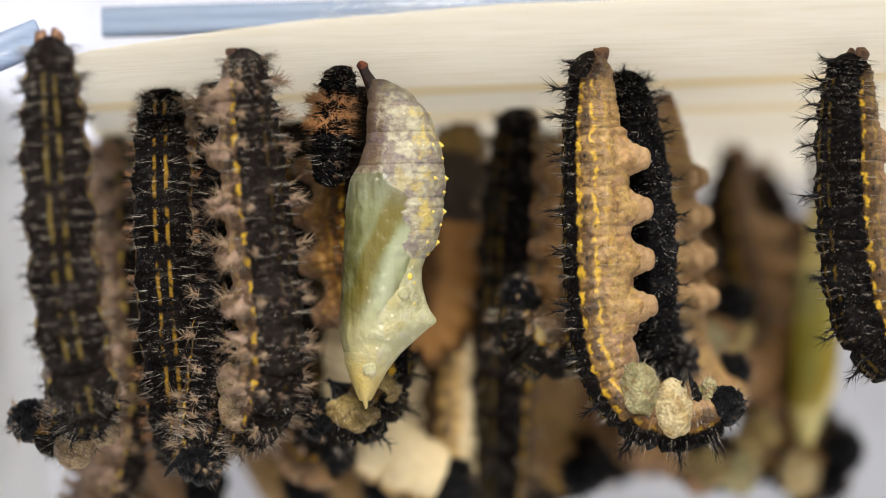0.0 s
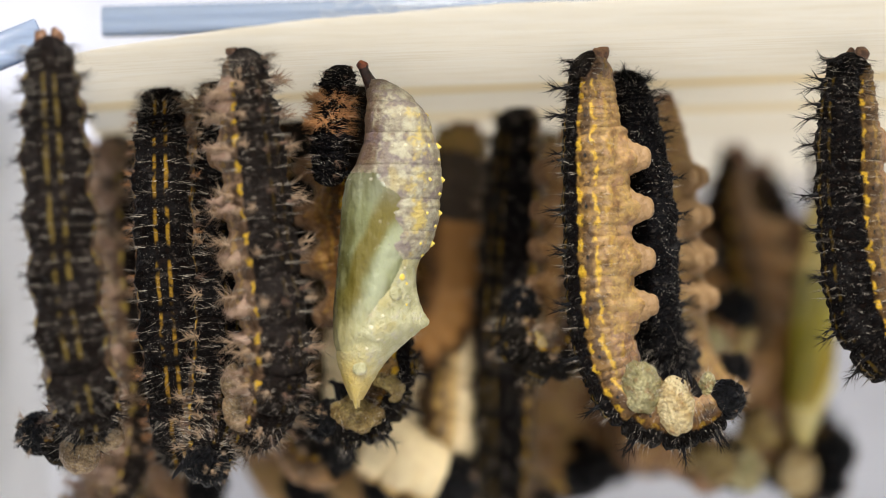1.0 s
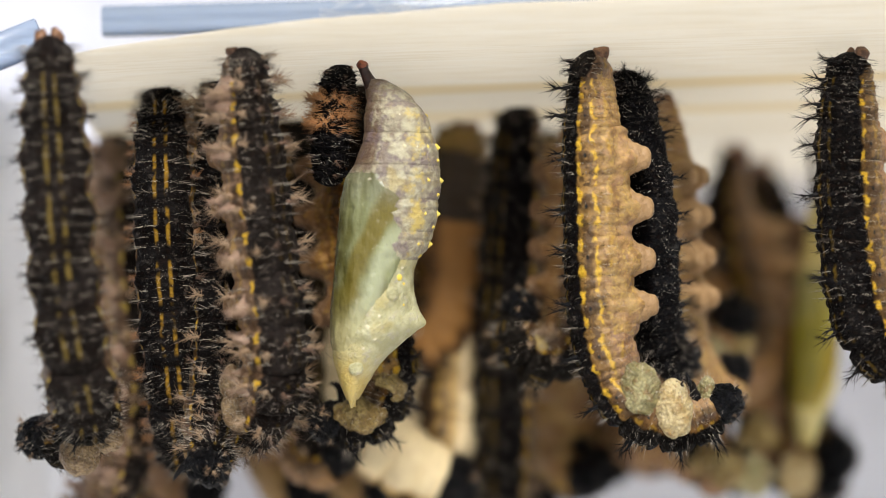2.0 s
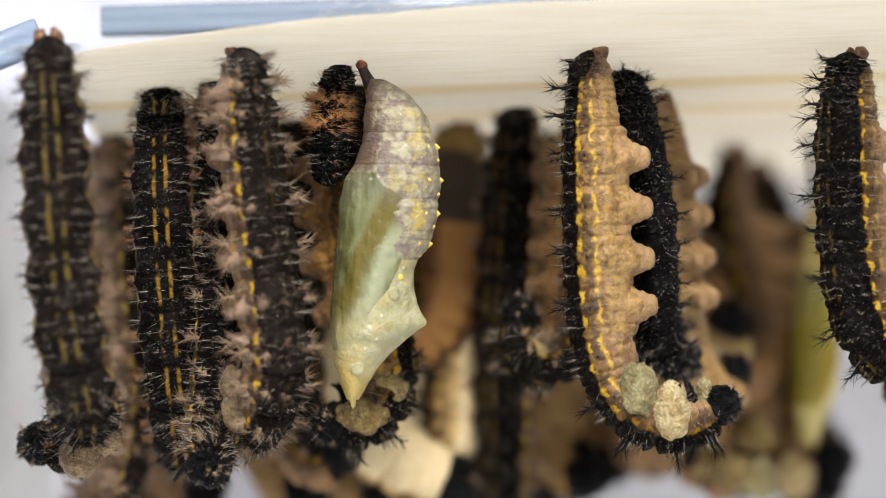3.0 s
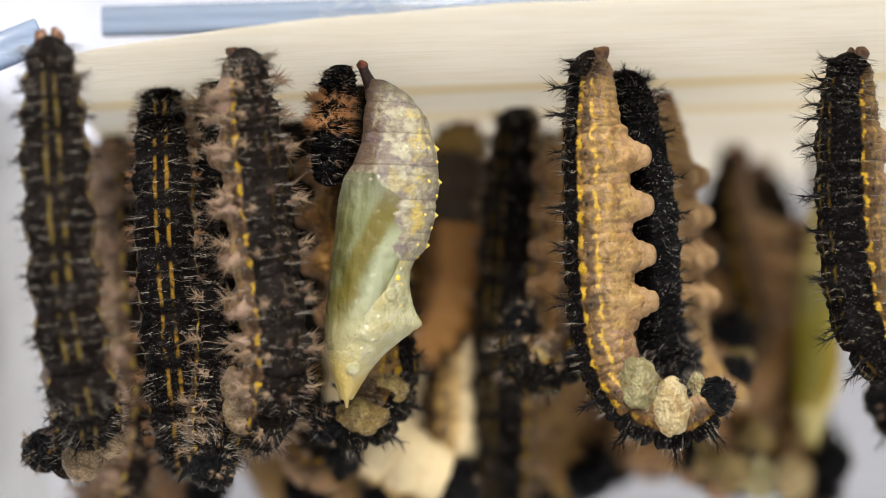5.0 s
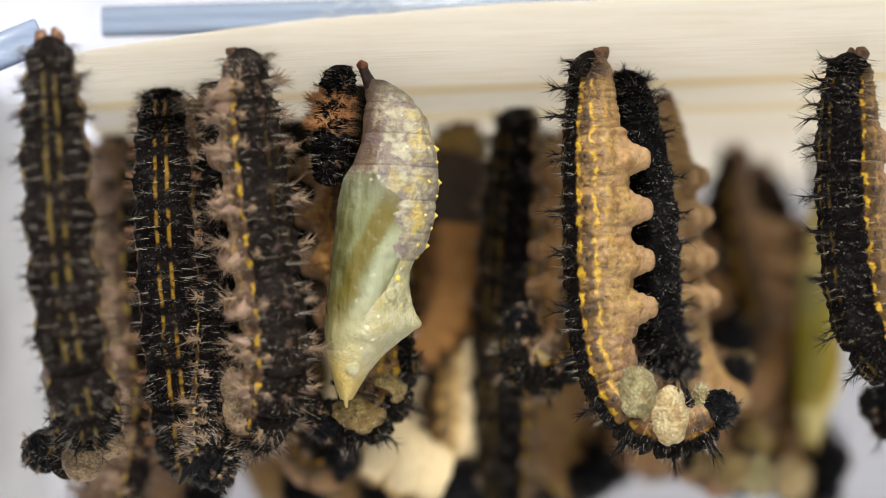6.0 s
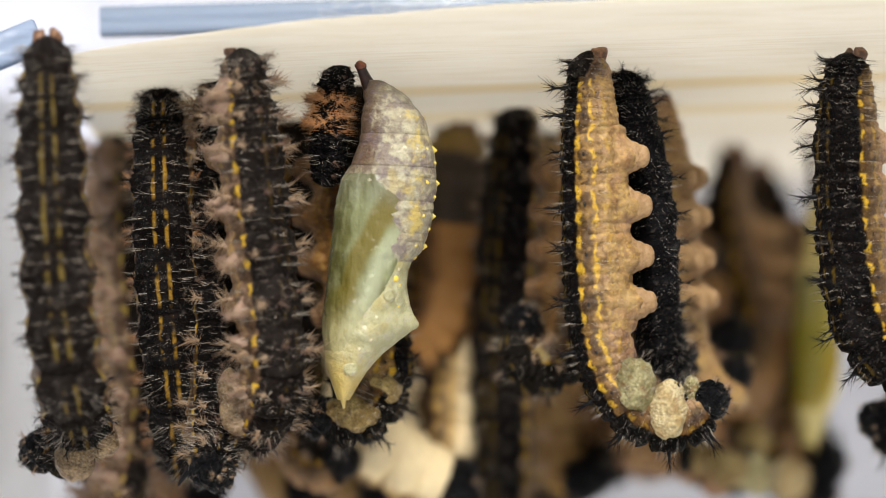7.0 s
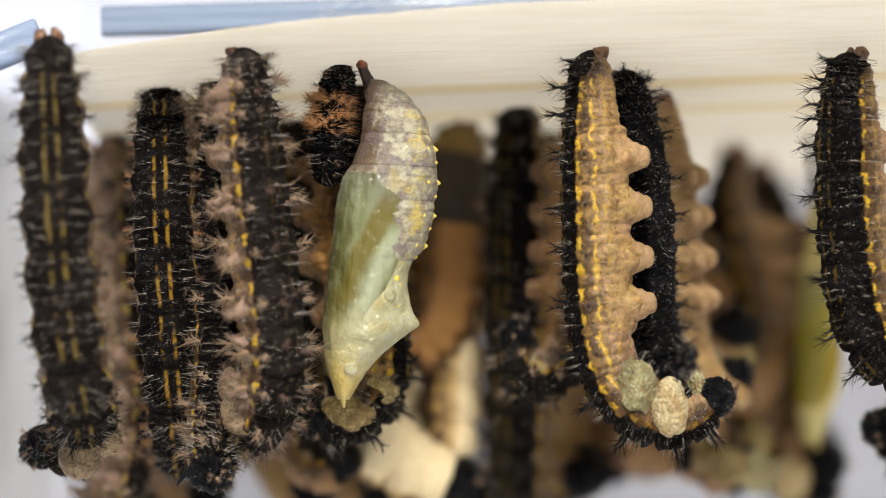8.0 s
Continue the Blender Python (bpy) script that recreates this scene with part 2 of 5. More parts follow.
def fold_mat(name, a, c, stain):
    """Wet, swollen skin: granular, two tones that run into each other, brown in its creases."""
    m, nt, b = surface(name, 0.38, 0.4)
    vec = spread(nt)
    big = cloud(nt, vec, 620, 3)
    mid = cloud(nt, vec, 1900, 4, 0.65)
    grain = cells(nt, vec, 5200)
    col = blend(nt, ramp(nt, big, 0.38, 0.62), a, c)
    col = blend(nt, calc(nt, "MULTIPLY", ramp(nt, mid, 0.53, 0.66), 0.75), col, stain)
    col = blend(nt, calc(nt, "MULTIPLY", ramp(nt, grain, 0.45, 0.75), 0.45), col, tuple(0.45 * p for p in a))
    spots = calc(nt, "MULTIPLY", ramp(nt, cells(nt, vec, 1700), 0.05, 0.11, 1.0, 0.0), 0.1)
    col = blend(nt, spots, col, (0.02, 0.014, 0.01))
    nt.links.new(col, b.inputs["Base Color"])
    relief(nt, b, calc(nt, "ADD", calc(nt, "MULTIPLY", mid, 1.6), calc(nt, "MULTIPLY", grain, -0.6)), 0.00022, 0.9)
    b.inputs["Subsurface Weight"].default_value = 0.1
    b.inputs["Subsurface Radius"].default_value = (0.0005, 0.0004, 0.0002)
    return m


FOLD_CREAM = fold_mat("cream_fold", (0.40, 0.28, 0.11), (0.62, 0.51, 0.28), (0.28, 0.14, 0.04))
FOLD_GREEN = fold_mat("greenish_fold", (0.22, 0.19, 0.08), (0.42, 0.37, 0.18), (0.20, 0.10, 0.03))
FOLD_DULL = fold_mat("dull_fold", (0.19, 0.12, 0.03), (0.45, 0.33, 0.12), (0.09, 0.04, 0.012))
FOLD_TAN = fold_mat("tan_fold", (0.19, 0.12, 0.055), (0.36, 0.25, 0.13), (0.10, 0.05, 0.02))
PROLEG_TAN = plain("tan_foot", (0.29, 0.175, 0.08), (0.40, 0.25, 0.12), 900, 0.45, 0.00016, 0.25)
PROLEG_DULL = plain("dull_foot", (0.13, 0.07, 0.032), (0.24, 0.14, 0.07), 900, 0.5, 0.0003, 0.2)
PAD_ORANGE = plain("orange_pad", (0.09, 0.04, 0.02), (0.30, 0.15, 0.07), 1500, 0.45, 0.00005)
SILK = plain("white_silk", (0.75, 0.73, 0.68), (0.82, 0.80, 0.77), 1500, 0.6, 0.00004)


def wood(name, a, c, lines):
    m, nt, b = surface(name, 0.55, 0.3)
    vec = spread(nt, (18, 260, 260), False)
    g = cloud(nt, vec, 6, 5, 0.6)
    g2 = cloud(nt, spread(nt, (60, 1500, 1500), False), 2.5, 3, 0.6)
    t = nt.nodes.new("ShaderNodeTexCoord")
    s = nt.nodes.new("ShaderNodeSeparateXYZ")
    nt.links.new(t.outputs["Object"], s.inputs[0])
    slow = calc(nt, "MULTIPLY", calc(nt, "SUBTRACT", cloud(nt, spread(nt, (25, 25, 25), False), 1.0, 2), 0.5), 0.004)
    y = calc(nt, "ADD", s.outputs[1], slow)
    col = blend(nt, ramp(nt, g, 0.35, 0.7), a, c)
    col = blend(nt, calc(nt, "MULTIPLY", ramp(nt, g2, 0.45, 0.66), 0.5), col, tuple(x * f for x, f in zip(a, (0.84, 0.80, 0.70))))
    for at, wide, amount in lines:
        f = calc(nt, "MULTIPLY", band(nt, y, at - wide, at + wide, wide * 0.5), amount)
        col = blend(nt, f, col, (0.74, 0.57, 0.24))
    nt.links.new(col, b.inputs["Base Color"])
    relief(nt, b, calc(nt, "ADD", g, g2), 0.00014, 0.7)
    thin = nt.nodes.new("ShaderNodeBsdfTranslucent")
    nt.links.new(blend(nt, 0.6, (0.96, 0.94, 0.90), col), thin.inputs["Color"])
    both = nt.nodes.new("ShaderNodeMixShader")
    both.inputs[0].default_value = 0.7
    nt.links.new(b.outputs[0], both.inputs[1])
    nt.links.new(thin.outputs[0], both.inputs[2])
    nt.links.new(both.outputs[0], nt.nodes["Material Output"].inputs["Surface"])
    return m


WOOD = wood("pale_wood", (0.87, 0.81, 0.68), (0.90, 0.86, 0.76), ((0.0068, 0.0011, 0.85), (0.0158, 0.0018, 0.8), (0.026, 0.0015, 0.3)))
WOOD_ROUGH = plain("raw_pale_wood", (0.74, 0.58, 0.32), (0.82, 0.70, 0.46), 300, 0.6, 0.0002, 0.3)


def clear_plastic(name, col, rough, pass_light):
    m, nt, b = surface(name, rough, 0.5)
    vec = spread(nt)
    f = cloud(nt, spread(nt, (40, 300, 900)), 3, 4)
    nt.links.new(blend(nt, ramp(nt, f, 0.3, 0.7), col, tuple(0.88 * x for x in col)), b.inputs["Base Color"])
    b.inputs["Transmission Weight"].default_value = pass_light
    b.inputs["IOR"].default_value = 1.4
    relief(nt, b, calc(nt, "ADD", f, calc(nt, "MULTIPLY", cloud(nt, vec, 1500, 2), 0.2)), 0.0002, 0.5)
    return m


PLASTIC_RIM = clear_plastic("bluish_clear_plastic", (0.50, 0.60, 0.76), 0.16, 0.55)
PLASTIC_WALL = plain("milky_plastic", (0.60, 0.615, 0.70), (0.65, 0.67, 0.75), 30, 0.35, 0.00005, 0.4)
PLASTIC_SIDE = plain("milky_side_plastic", (0.66, 0.67, 0.68), (0.71, 0.72, 0.73), 30, 0.35, 0.00005, 0.4)
BOUNCE_WHITE = plain("bounce_white", (0.86, 0.84, 0.81), (0.89, 0.87, 0.84), 12, 0.4, 0.00005, 0.3)


# ---- building helpers ----
def mesh_of(bm, name, material, smooth=True):
    me = bpy.data.meshes.new(name)
    bm.to_mesh(me)
    bm.free()
    me.materials.append(material)
    if smooth:
        me.polygons.foreach_set("use_smooth", [True] * len(me.polygons))
    return me


def part(name, bm, material, parent, label="", smooth=True):
    ob = new(name, mesh_of(bm, name, material, smooth) if isinstance(bm, bmesh.types.BMesh) else bm)
    ob.parent = parent
    return tagged(ob, label)


def empty(name, at):
    ob = new(name)
    ob.empty_display_size = 0.002
    ob.location = at
    return ob


def cone(bm, a, b, ra, rb, sides=3):
    """A tapered rod from a to b in a bmesh."""
    a, b = Vector(a), Vector(b)
    w = (b - a).normalized()
    u = w.orthogonal().normalized()
    q = w.cross(u)
    low = [bm.verts.new(a + ra * (u * math.cos(2 * math.pi * i / sides) + q * math.sin(2 * math.pi * i / sides))) for i in range(sides)]
    if rb < 1e-7:
        tip = bm.verts.new(b)
        for i in range(sides):
            bm.faces.new((low[i], low[(i + 1) % sides], tip))
    else:
        top = [bm.verts.new(b + rb * (u * math.cos(2 * math.pi * i / sides) + q * math.sin(2 * math.pi * i / sides))) for i in range(sides)]
        for i in range(sides):
            bm.faces.new((low[i], low[(i + 1) % sides], top[(i + 1) % sides], top[i]))
        bm.faces.new(top)


def loft(rows, close=True, uv=None, cap=True):
    """Rings of places joined into a skin; uv(i, j) gives the map."""
    bm = bmesh.new()
    vs = [[bm.verts.new(p) for p in r] for r in rows]
    lay = bm.loops.layers.uv.new("UVMap") if uv else None
    n = len(rows[0])
    for i in range(len(rows) - 1):
        for j in range(n if close else n - 1):
            ids = ((i, j), (i, j + 1), (i + 1, j + 1), (i + 1, j))
            f = bm.faces.new([vs[a][b % n] for a, b in ids])
            if uv:
                for lp, (a, b) in zip(f.loops, ids):
                    lp[lay].uv = uv(a, b)
    if cap and close:
        bm.faces.new(list(reversed(vs[0])))
        bm.faces.new(vs[-1])
    return bm


def blob(rx, ry, rz, rough=0.08, seed=0, grain=900, around=20, along=14, ridge=0.0):
    rows = []
    for i in range(along + 1):
        f = math.pi * (0.02 + 0.96 * i / along)
        r = []
        for j in range(around):
            q = 2 * math.pi * j / around
            p = Vector((math.sin(f) * math.cos(q), math.sin(f) * math.sin(q), -math.cos(f)))
            s = Vector((p.x * rx, p.y * ry, p.z * rz))
            k = 1 + rough * noise.noise(s * grain + Vector((seed * 7.1, 3.3, seed))) + 0.5 * rough * noise.noise(s * grain * 2.7 + Vector((seed, 1.3, 9)))
            k += ridge * math.sin(s.z * 5200 + 3 * noise.noise(s * 700 + Vector((seed, 0, 0))))
            r.append(s * k)
        rows.append(r)
    return loft(rows)


def interp(rows, x):
    """Straight interpolation in rows (x, value...), as a list of values."""
    if x <= rows[0][0]:
        return list(rows[0][1:])
    for a, b in zip(rows, rows[1:]):
        if x <= b[0]:
            f = (x - a[0]) / (b[0] - a[0])
            return [p + (q - p) * f for p, q in zip(a[1:], b[1:])]
    return list(rows[-1][1:])


# ---- the branched spines, hairs and feet that all caterpillars share ----
def spine_mesh(name, material, seed, hairs, length=0.9, thick=0.055, reach=0.8, low=0.35, flat=0.5):
    """A tapered spine along z with straight thin bristles that fan out of its upper part."""
    rnd = random.Random(seed)
    mm, tall, sides = 0.001, 8, 7
    lean = Vector((rnd.uniform(-0.12, 0.12), rnd.uniform(-0.12, 0.12), 0))
    rows = []
    for i in range(tall + 1):
        s = i / tall
        r = thick * (3.0 * (1 - s) ** 1.8 + 0.75 * (1 - s) + 0.1)
        rows.append([(lean * s + Vector((r * math.cos(2 * math.pi * j / sides), r * math.sin(2 * math.pi * j / sides), -0.3 + (length + 0.3) * s))) * mm for j in range(sides)])
    bm = loft(rows)
    for k in range(hairs):
        s = rnd.uniform(low, 1.0)
        a = 2 * math.pi * (k * 0.382 + rnd.uniform(-0.1, 0.1))
        way = Vector((math.cos(a), math.sin(a), rnd.uniform(flat, flat + 1.7))).normalized()
        foot = lean * s + Vector((0, 0, -0.3 + (length + 0.3) * s))
        cone(bm, foot * mm, (foot + way * rnd.uniform(0.5, 1.0) * reach) * mm, 0.021 * mm, 0, 3)
    return mesh_of(bm, name, material)


SPINES = {
    "black": [spine_mesh("spine", SPINE_BLACK, i, 13, 0.7, 0.066, 0.95, 0.3, 0.7) for i in range(5)],
    "rusty": [spine_mesh("spine", SPINE_RUSTY, 10 + i, 18, 0.7, 0.062, 0.95, 0.3, 0.7) for i in range(4)],
    "pale": [spine_mesh("spine", SPINE_PALE, 20 + i, 30, 0.6, 0.068, 1.0, 0.2, 0.5) for i in range(5)],
    "fleshy": [spine_mesh("spine", SPINE_FLESHY, 40 + i, 80, 0.75, 0.23, 0.65, 0.3, 0.4) for i in range(4)],
    "orange": [spine_mesh("spine", SPINE_ORANGE, 30 + i, 34, 0.7, 0.06, 0.95, 0.2, 0.4) for i in range(4)],
}


def foot_mesh(material, seed, long=1.0):
    """The blunt end of a fleshy foot along z, x along the body: a wrinkled cone and a soft pad."""
    rows = []
    steps = 16
    for i in range(steps + 1):
        s = i / steps
        r = (1.0 - 0.58 * s ** 0.8 + 0.03 * math.sin(18 * s)) if s < 0.8 else 0.52 * math.cos((s - 0.8) / 0.2 * 1.45) ** 0.5
        row = []
        for j in range(22):
            q = 2 * math.pi * j / 22
            p = Vector((1.2 * r * math.cos(q), 0.8 * r * math.sin(q), -0.8 + (0.62 * long + 0.8) * s))
            w = p * 1.3 + Vector((seed * 5, 0, 0))
            k = 0.08 * noise.noise(w) + 0.05 * noise.noise(w * 2.7)
            row.append(Vector((p.x * (1 + k), p.y * (1 + k), p.z)) * 0.001)
        rows.append(row)
    return mesh_of(loft(rows), "proleg", material)


FEET = {"tan": [foot_mesh(PROLEG_TAN, i) for i in range(3)], "dull": [foot_mesh(PROLEG_DULL, 5 + i, 0.9) for i in range(3)]}


def leg_mesh():
    rows = []
    for i in range(13):
        s = i / 12
        r = 0.34 * (1 - s) ** 0.7 * (1 - 0.18 * (math.sin(s * 3 * math.pi) < -0.3)) + 0.015
        c = Vector((0.75 * s * s, 0, -0.3 + 1.9 * s))
        rows.append([(c + Vector((r * math.cos(q), r * math.sin(q), 0))) * 0.001 for q in [2 * math.pi * j / 9 for j in range(9)]])
    return mesh_of(loft(rows), "thoracic_leg", SPINE_BLACK)


LEG = leg_mesh()

RING_LONG = [0.46, 0.42, 0.56, 0.92, 0.92, 0.92, 0.90, 0.80, 0.70, 0.60, 0.52, 0.46, 0.50]
RING_WIDE = [0.70, 0.80, 0.93, 1.0, 1.02, 1.03, 1.03, 1.02, 1.0, 0.97, 0.9, 0.78, 0.66]
TIMES = [0.0, 0.5, 1.0, 1.5, 2.25, 3.0, 3.5, 4.0, 4.5, 5.2, 6.0, 6.5, 6.8, 7.0, 7.25, 7.5, 7.75, 8.0]
KEYED = []


def ring_mesh(r0, r1, long, seed, around, along, material, scallop, tail=False, lobe=0.0, crumple=1.0):
    """One ring of the body along z, x to the back: wrinkled, swollen in its middle, with a fold along each side."""
    rows = []
    for i in range(along + 1):
        s = i / along
        z = (s - 0.5) * long * 1.3
        e = abs(2 * s - 1)
        r = r0 + (r1 - r0) * s
        body = 1 - scallop * e ** 2.2 - (0.16 * max(0, e - 0.86) / 0.14)
        body += 0.050 * (abs(math.sin(math.pi * (5 * s + 0.25))) ** 0.6 - 0.75)
        if tail:
            body *= math.sqrt(max(0.03, 1 - max(0.0, 1 - s / 0.85) ** 2.2))
        row = []
        for j in range(around):
            q = 2 * math.pi * j / around
            t = q / math.pi if q <= math.pi else 2 - q / math.pi
            k = body
            k += 0.06 * math.exp(-((t - 0.6) / 0.07) ** 2) * (1 - e * 0.7)
            k += math.exp(-((s - 0.45) / 0.17) ** 2) * (0.07 * math.exp(-((t - 0.13) / 0.05) ** 2) + 0.14 * math.exp(-((t - 0.36) / 0.06) ** 2) + 0.08 * math.exp(-((t - 0.58) / 0.05) ** 2))
            if lobe:
                k += lobe * math.exp(-((s - 0.5) / 0.2) ** 2) * math.exp(-((t - 0.95) / 0.17) ** 2) + 0.14 * math.exp(-((t - 0.95) / 0.2) ** 2)
            elif t > 0.8:
                k *= 1 - 0.08 * (t - 0.8) / 0.2
            p = Vector((math.cos(q), math.sin(q), 0)) * r * k
            w = p * 1000 + Vector((seed * 3.7, 0, z * 1000))
            p *= 1 + crumple * (0.045 * noise.noise(w * 1.2) + 0.045 * noise.noise(w * 2.9) + 0.03 * noise.noise(w * 6.1))
            row.append(Vector((p.x, p.y, z)))
        rows.append(row)

    def uv(i, j):
        t = 2 * j / around
        t = t if t <= 1 else 2 - t
        return (t * (0.55 + 0.45 * i / along), 0.1 * i / along) if tail else (t, i / along)
    return mesh_of(loft(rows, True, uv), "body_ring", material)


def hair_mesh(r, long, seed, count, size, material, thick=0.024, reach=1.9):
    """Fine hairs on one ring."""
    rnd = random.Random(seed)
    bm = bmesh.new()
    for i in range(count):
        q = rnd.uniform(-reach, reach)
        z = rnd.uniform(-0.45, 0.45) * long if reach > 3 else rnd.choice((-0.30, -0.1, 0.1, 0.3)) * long + rnd.uniform(-0.03, 0.03) * long
        n = Vector((math.cos(q), math.sin(q), 0))
        side = Vector((-n.y, n.x, 0)) * (1 if n.y > 0 else -1)
        way = (n + side * rnd.uniform(0.0, 0.9) + Vector((0, 0, rnd.uniform(-0.2, 0.3)))).normalized()
        a = n * r * 0.96 + Vector((0, 0, z))
        cone(bm, a, a + way * rnd.uniform(0.4, 1.1) * size * 0.001, thick * 0.001, 0, 3)
    return mesh_of(bm, "bristles", material)


def head_bm(r):
    """Two shining lobes with a groove between them and a narrower mouth end, along z."""
    rows = []
    for i in range(23):
        f = math.pi * (0.03 + 0.94 * i / 22)
        row = []
        for j in range(36):
            q = 2 * math.pi * j / 36
            p = Vector((math.sin(f) * math.cos(q) * 1.0, math.sin(f) * math.sin(q) * 1.12, -math.cos(f) * 0.98))
            p *= 1 - 0.2 * math.exp(-(p.y / 0.16) ** 2) * (1 if p.x > -0.3 else 0.3)
            p *= 1 - 0.22 * max(0, -p.x) * max(0, p.z)
            p *= 1 + 0.16 * noise.noise(p * 3.3) + 0.13 * noise.noise(p * 8)
            row.append(p * r)
        rows.append(row)
    return loft(rows)


def curve_points(ctrl, n=200):
    """A smooth line through the control places."""
    pts = [ctrl[0] * 2 - ctrl[1]] + list(ctrl) + [ctrl[-1] * 2 - ctrl[-2]]
    out = []
    for k in range(1, len(pts) - 2):
        a, b, c, d = pts[k - 1:k + 3]
        for i in range(n // (len(pts) - 3)):
            s = i / (n // (len(pts) - 3))
            out.append(0.5 * ((2 * b) + (c - a) * s + (2 * a - 5 * b + 4 * c - d) * s * s + (3 * b - a - 3 * c + d) * s ** 3))
    out.append(ctrl[-1].copy())
    return out


def ring_frames(ctrl, turn, cuts):
    """The pose of each ring along the line: z along it, x to the back, which starts turned by that many degrees from the viewer to his right."""
    pts = curve_points(ctrl)
    run = [0.0]
    for a, b in zip(pts, pts[1:]):
        run.append(run[-1] + (b - a).length)
    tan0 = (pts[3] - pts[0]).normalized()
    back_way = Vector((math.sin(radians(turn)), -math.cos(radians(turn)), 0))
    back_way = (back_way - tan0 * back_way.dot(tan0)).normalized()
    got, last, k = [], tan0, 0

    def at(s):
        s = min(max(s, 0), 1) * run[-1]
        lo = 0
        while lo < len(run) - 2 and run[lo + 1] < s:
            lo += 1
        f = (s - run[lo]) / max(run[lo + 1] - run[lo], 1e-9)
        return pts[lo].lerp(pts[lo + 1], f)
    for a, b in cuts:
        p0, p1 = at(a), at(b)
        tan = (p1 - p0).normalized()
        q = last.rotation_difference(tan)
        back_way = q @ back_way
        back_way = (back_way - tan * back_way.dot(tan)).normalized()
        last = tan
        y = tan.cross(back_way)
        m = Matrix((back_way, y, tan)).transposed().to_4x4()
        m.translation = (p0 + p1) / 2
        got.append((m, (p1 - p0).length))
    return got, run[-1]


def caterpillar(name, label, line, turn, radius, material, sets, sway=(), detail=2, feet="tan", folds=(), hairs=22, head=True,
                rings=13, group="hanging caterpillars", category="caterpillar", scallop=0.10, show_feet=True, seed=1, lobe=0.42, tuft=(), fore=None, bands=None, crumple=1.0, taper=1.0):
    """line: places from the hanging tail end to the head; sets: (angle from the back, size, kind) of the branched spines;
    sway: (share of the length, rows of (seconds, right, down)) in plan steps; folds: (ring, plan place, sizes mm, material)."""
    rnd = random.Random(seed * 31)
    r = radius * 0.001
    longs = RING_LONG[:rings - 1] + RING_LONG[-1:]
    wides = RING_WIDE[:rings - 1] + RING_WIDE[-1:]
    wides = [w * (taper + (1 - taper) * min(1.0, i / 4.0)) for i, w in enumerate(wides)]
    if rings < 10:
        longs, wides = [1.0] * rings, [0.7 + 0.3 * math.sin(math.pi * (i + 0.5) / rings) for i in range(rings)]
    total = sum(longs)
    cuts, run = [], 0.0
    for q in longs:
        cuts.append((run / total, (run + q) / total))
        run += q
    if detail < 2:
        line = [(line[0][0], line[0][1] + 9, line[0][2])] + list(line[1:])
    ctrl0 = [P(*p) for p in line]
    acc = [0.0]
    for a, b in zip(ctrl0, ctrl0[1:]):
        acc.append(acc[-1] + (b - a).length)
    shares = [a / acc[-1] for a in acc]

    def ctrl_at(t):
        out = []
        for (px, py, d), s in zip(line, shares):
            tracks = [(0.0, 0.0, 0.0)] + [(q, *interp(rows, t)) for q, rows in sway]
            dx, dy = interp(tracks, s)
            out.append(P(px + dx, py + dy, d))
        return out
    base = ctrl0[0].copy()
    thing = empty(name, base)
    tagged(thing, label, category, group)
    rest, _ = ring_frames(ctrl0, turn, cuts)
    around, along = ((16, 8), (30, 16), (60, 36))[detail]
    obs = []
    for i, (m, long) in enumerate(rest):
        if head and i == rings - 1:
            ob = part("head", head_bm(r * 0.68), HEAD_BLACK, thing, "shining black head")
            bm = bmesh.new()
            for k in range(34 if detail else 8):
                n = Vector((rnd.uniform(-0.3, 1), rnd.uniform(-1, 1), rnd.uniform(-0.4, 1))).normalized()
                cone(bm, n * r * 0.6, n * r * rnd.uniform(0.8, 1.2), 0.000014, 0, 3)
            part("head_bristles", bm, HAIR, ob)
            for k in range(30 if detail else 0):
                n = Vector((rnd.uniform(-0.2, 1), rnd.uniform(-1, 1), rnd.uniform(-0.7, 0.9))).normalized()
                sp = part("spine", rnd.choice(SPINES["black" if k % 3 else "pale"]), None, ob)
                sp.matrix_local = Matrix.Translation(n * r * 0.58) @ n.to_track_quat("Z", "Y").to_matrix().to_4x4() @ Matrix.Scale(rnd.uniform(0.4, 0.65), 4)
        else:
            w0 = (wides[i] + wides[i - 1]) / 2 if i else wides[0] * 0.95
            w1 = (wides[i] + wides[min(i + 1, rings - 1)]) / 2
            ob = part("body_ring", ring_mesh(r * w0, r * w1, long, seed * 20 + i, around, along, bands[i] if bands and i in bands else fore if fore and i >= 9 else material, scallop, i == 0, lobe if i in (3, 4, 5, 6) and rings >= 13 else 0.0, crumple), None, thing)
            rr = r * (w0 + w1) / 2
            if sets:
                for ang, size, kind in (sets[i] if isinstance(sets, dict) else sets):
                    for side in (-1, 1):
                        if (detail == 0 and rnd.random() < 0.25) or (i == 0 and rings > 9 and ang > 70):
                            continue
                        q = radians(ang * side)
                        n = Vector((math.cos(q), math.sin(q), rnd.uniform(-0.22, 0.22))).normalized()
                        sp = part("spine", rnd.choice(SPINES[kind]), None, ob)
                        z = n.to_track_quat("Z", "Y").to_matrix().to_4x4()
                        sp.matrix_local = Matrix.Translation(n * rr * 0.97 + Vector((0, 0, -0.05 * long))) @ z @ Matrix.Rotation(rnd.uniform(0, 6.28), 4, "Z") @ Matrix.Scale(size * rnd.uniform(0.8, 1.15) * (0.6 if i == 0 else 1.0), 4)
            if hairs:
                part("bristles", hair_mesh(rr, long, seed * 50 + i, int(hairs * 2.2), 1.25, HAIR, 0.0125), None, ob)["kind"] = "stuff"
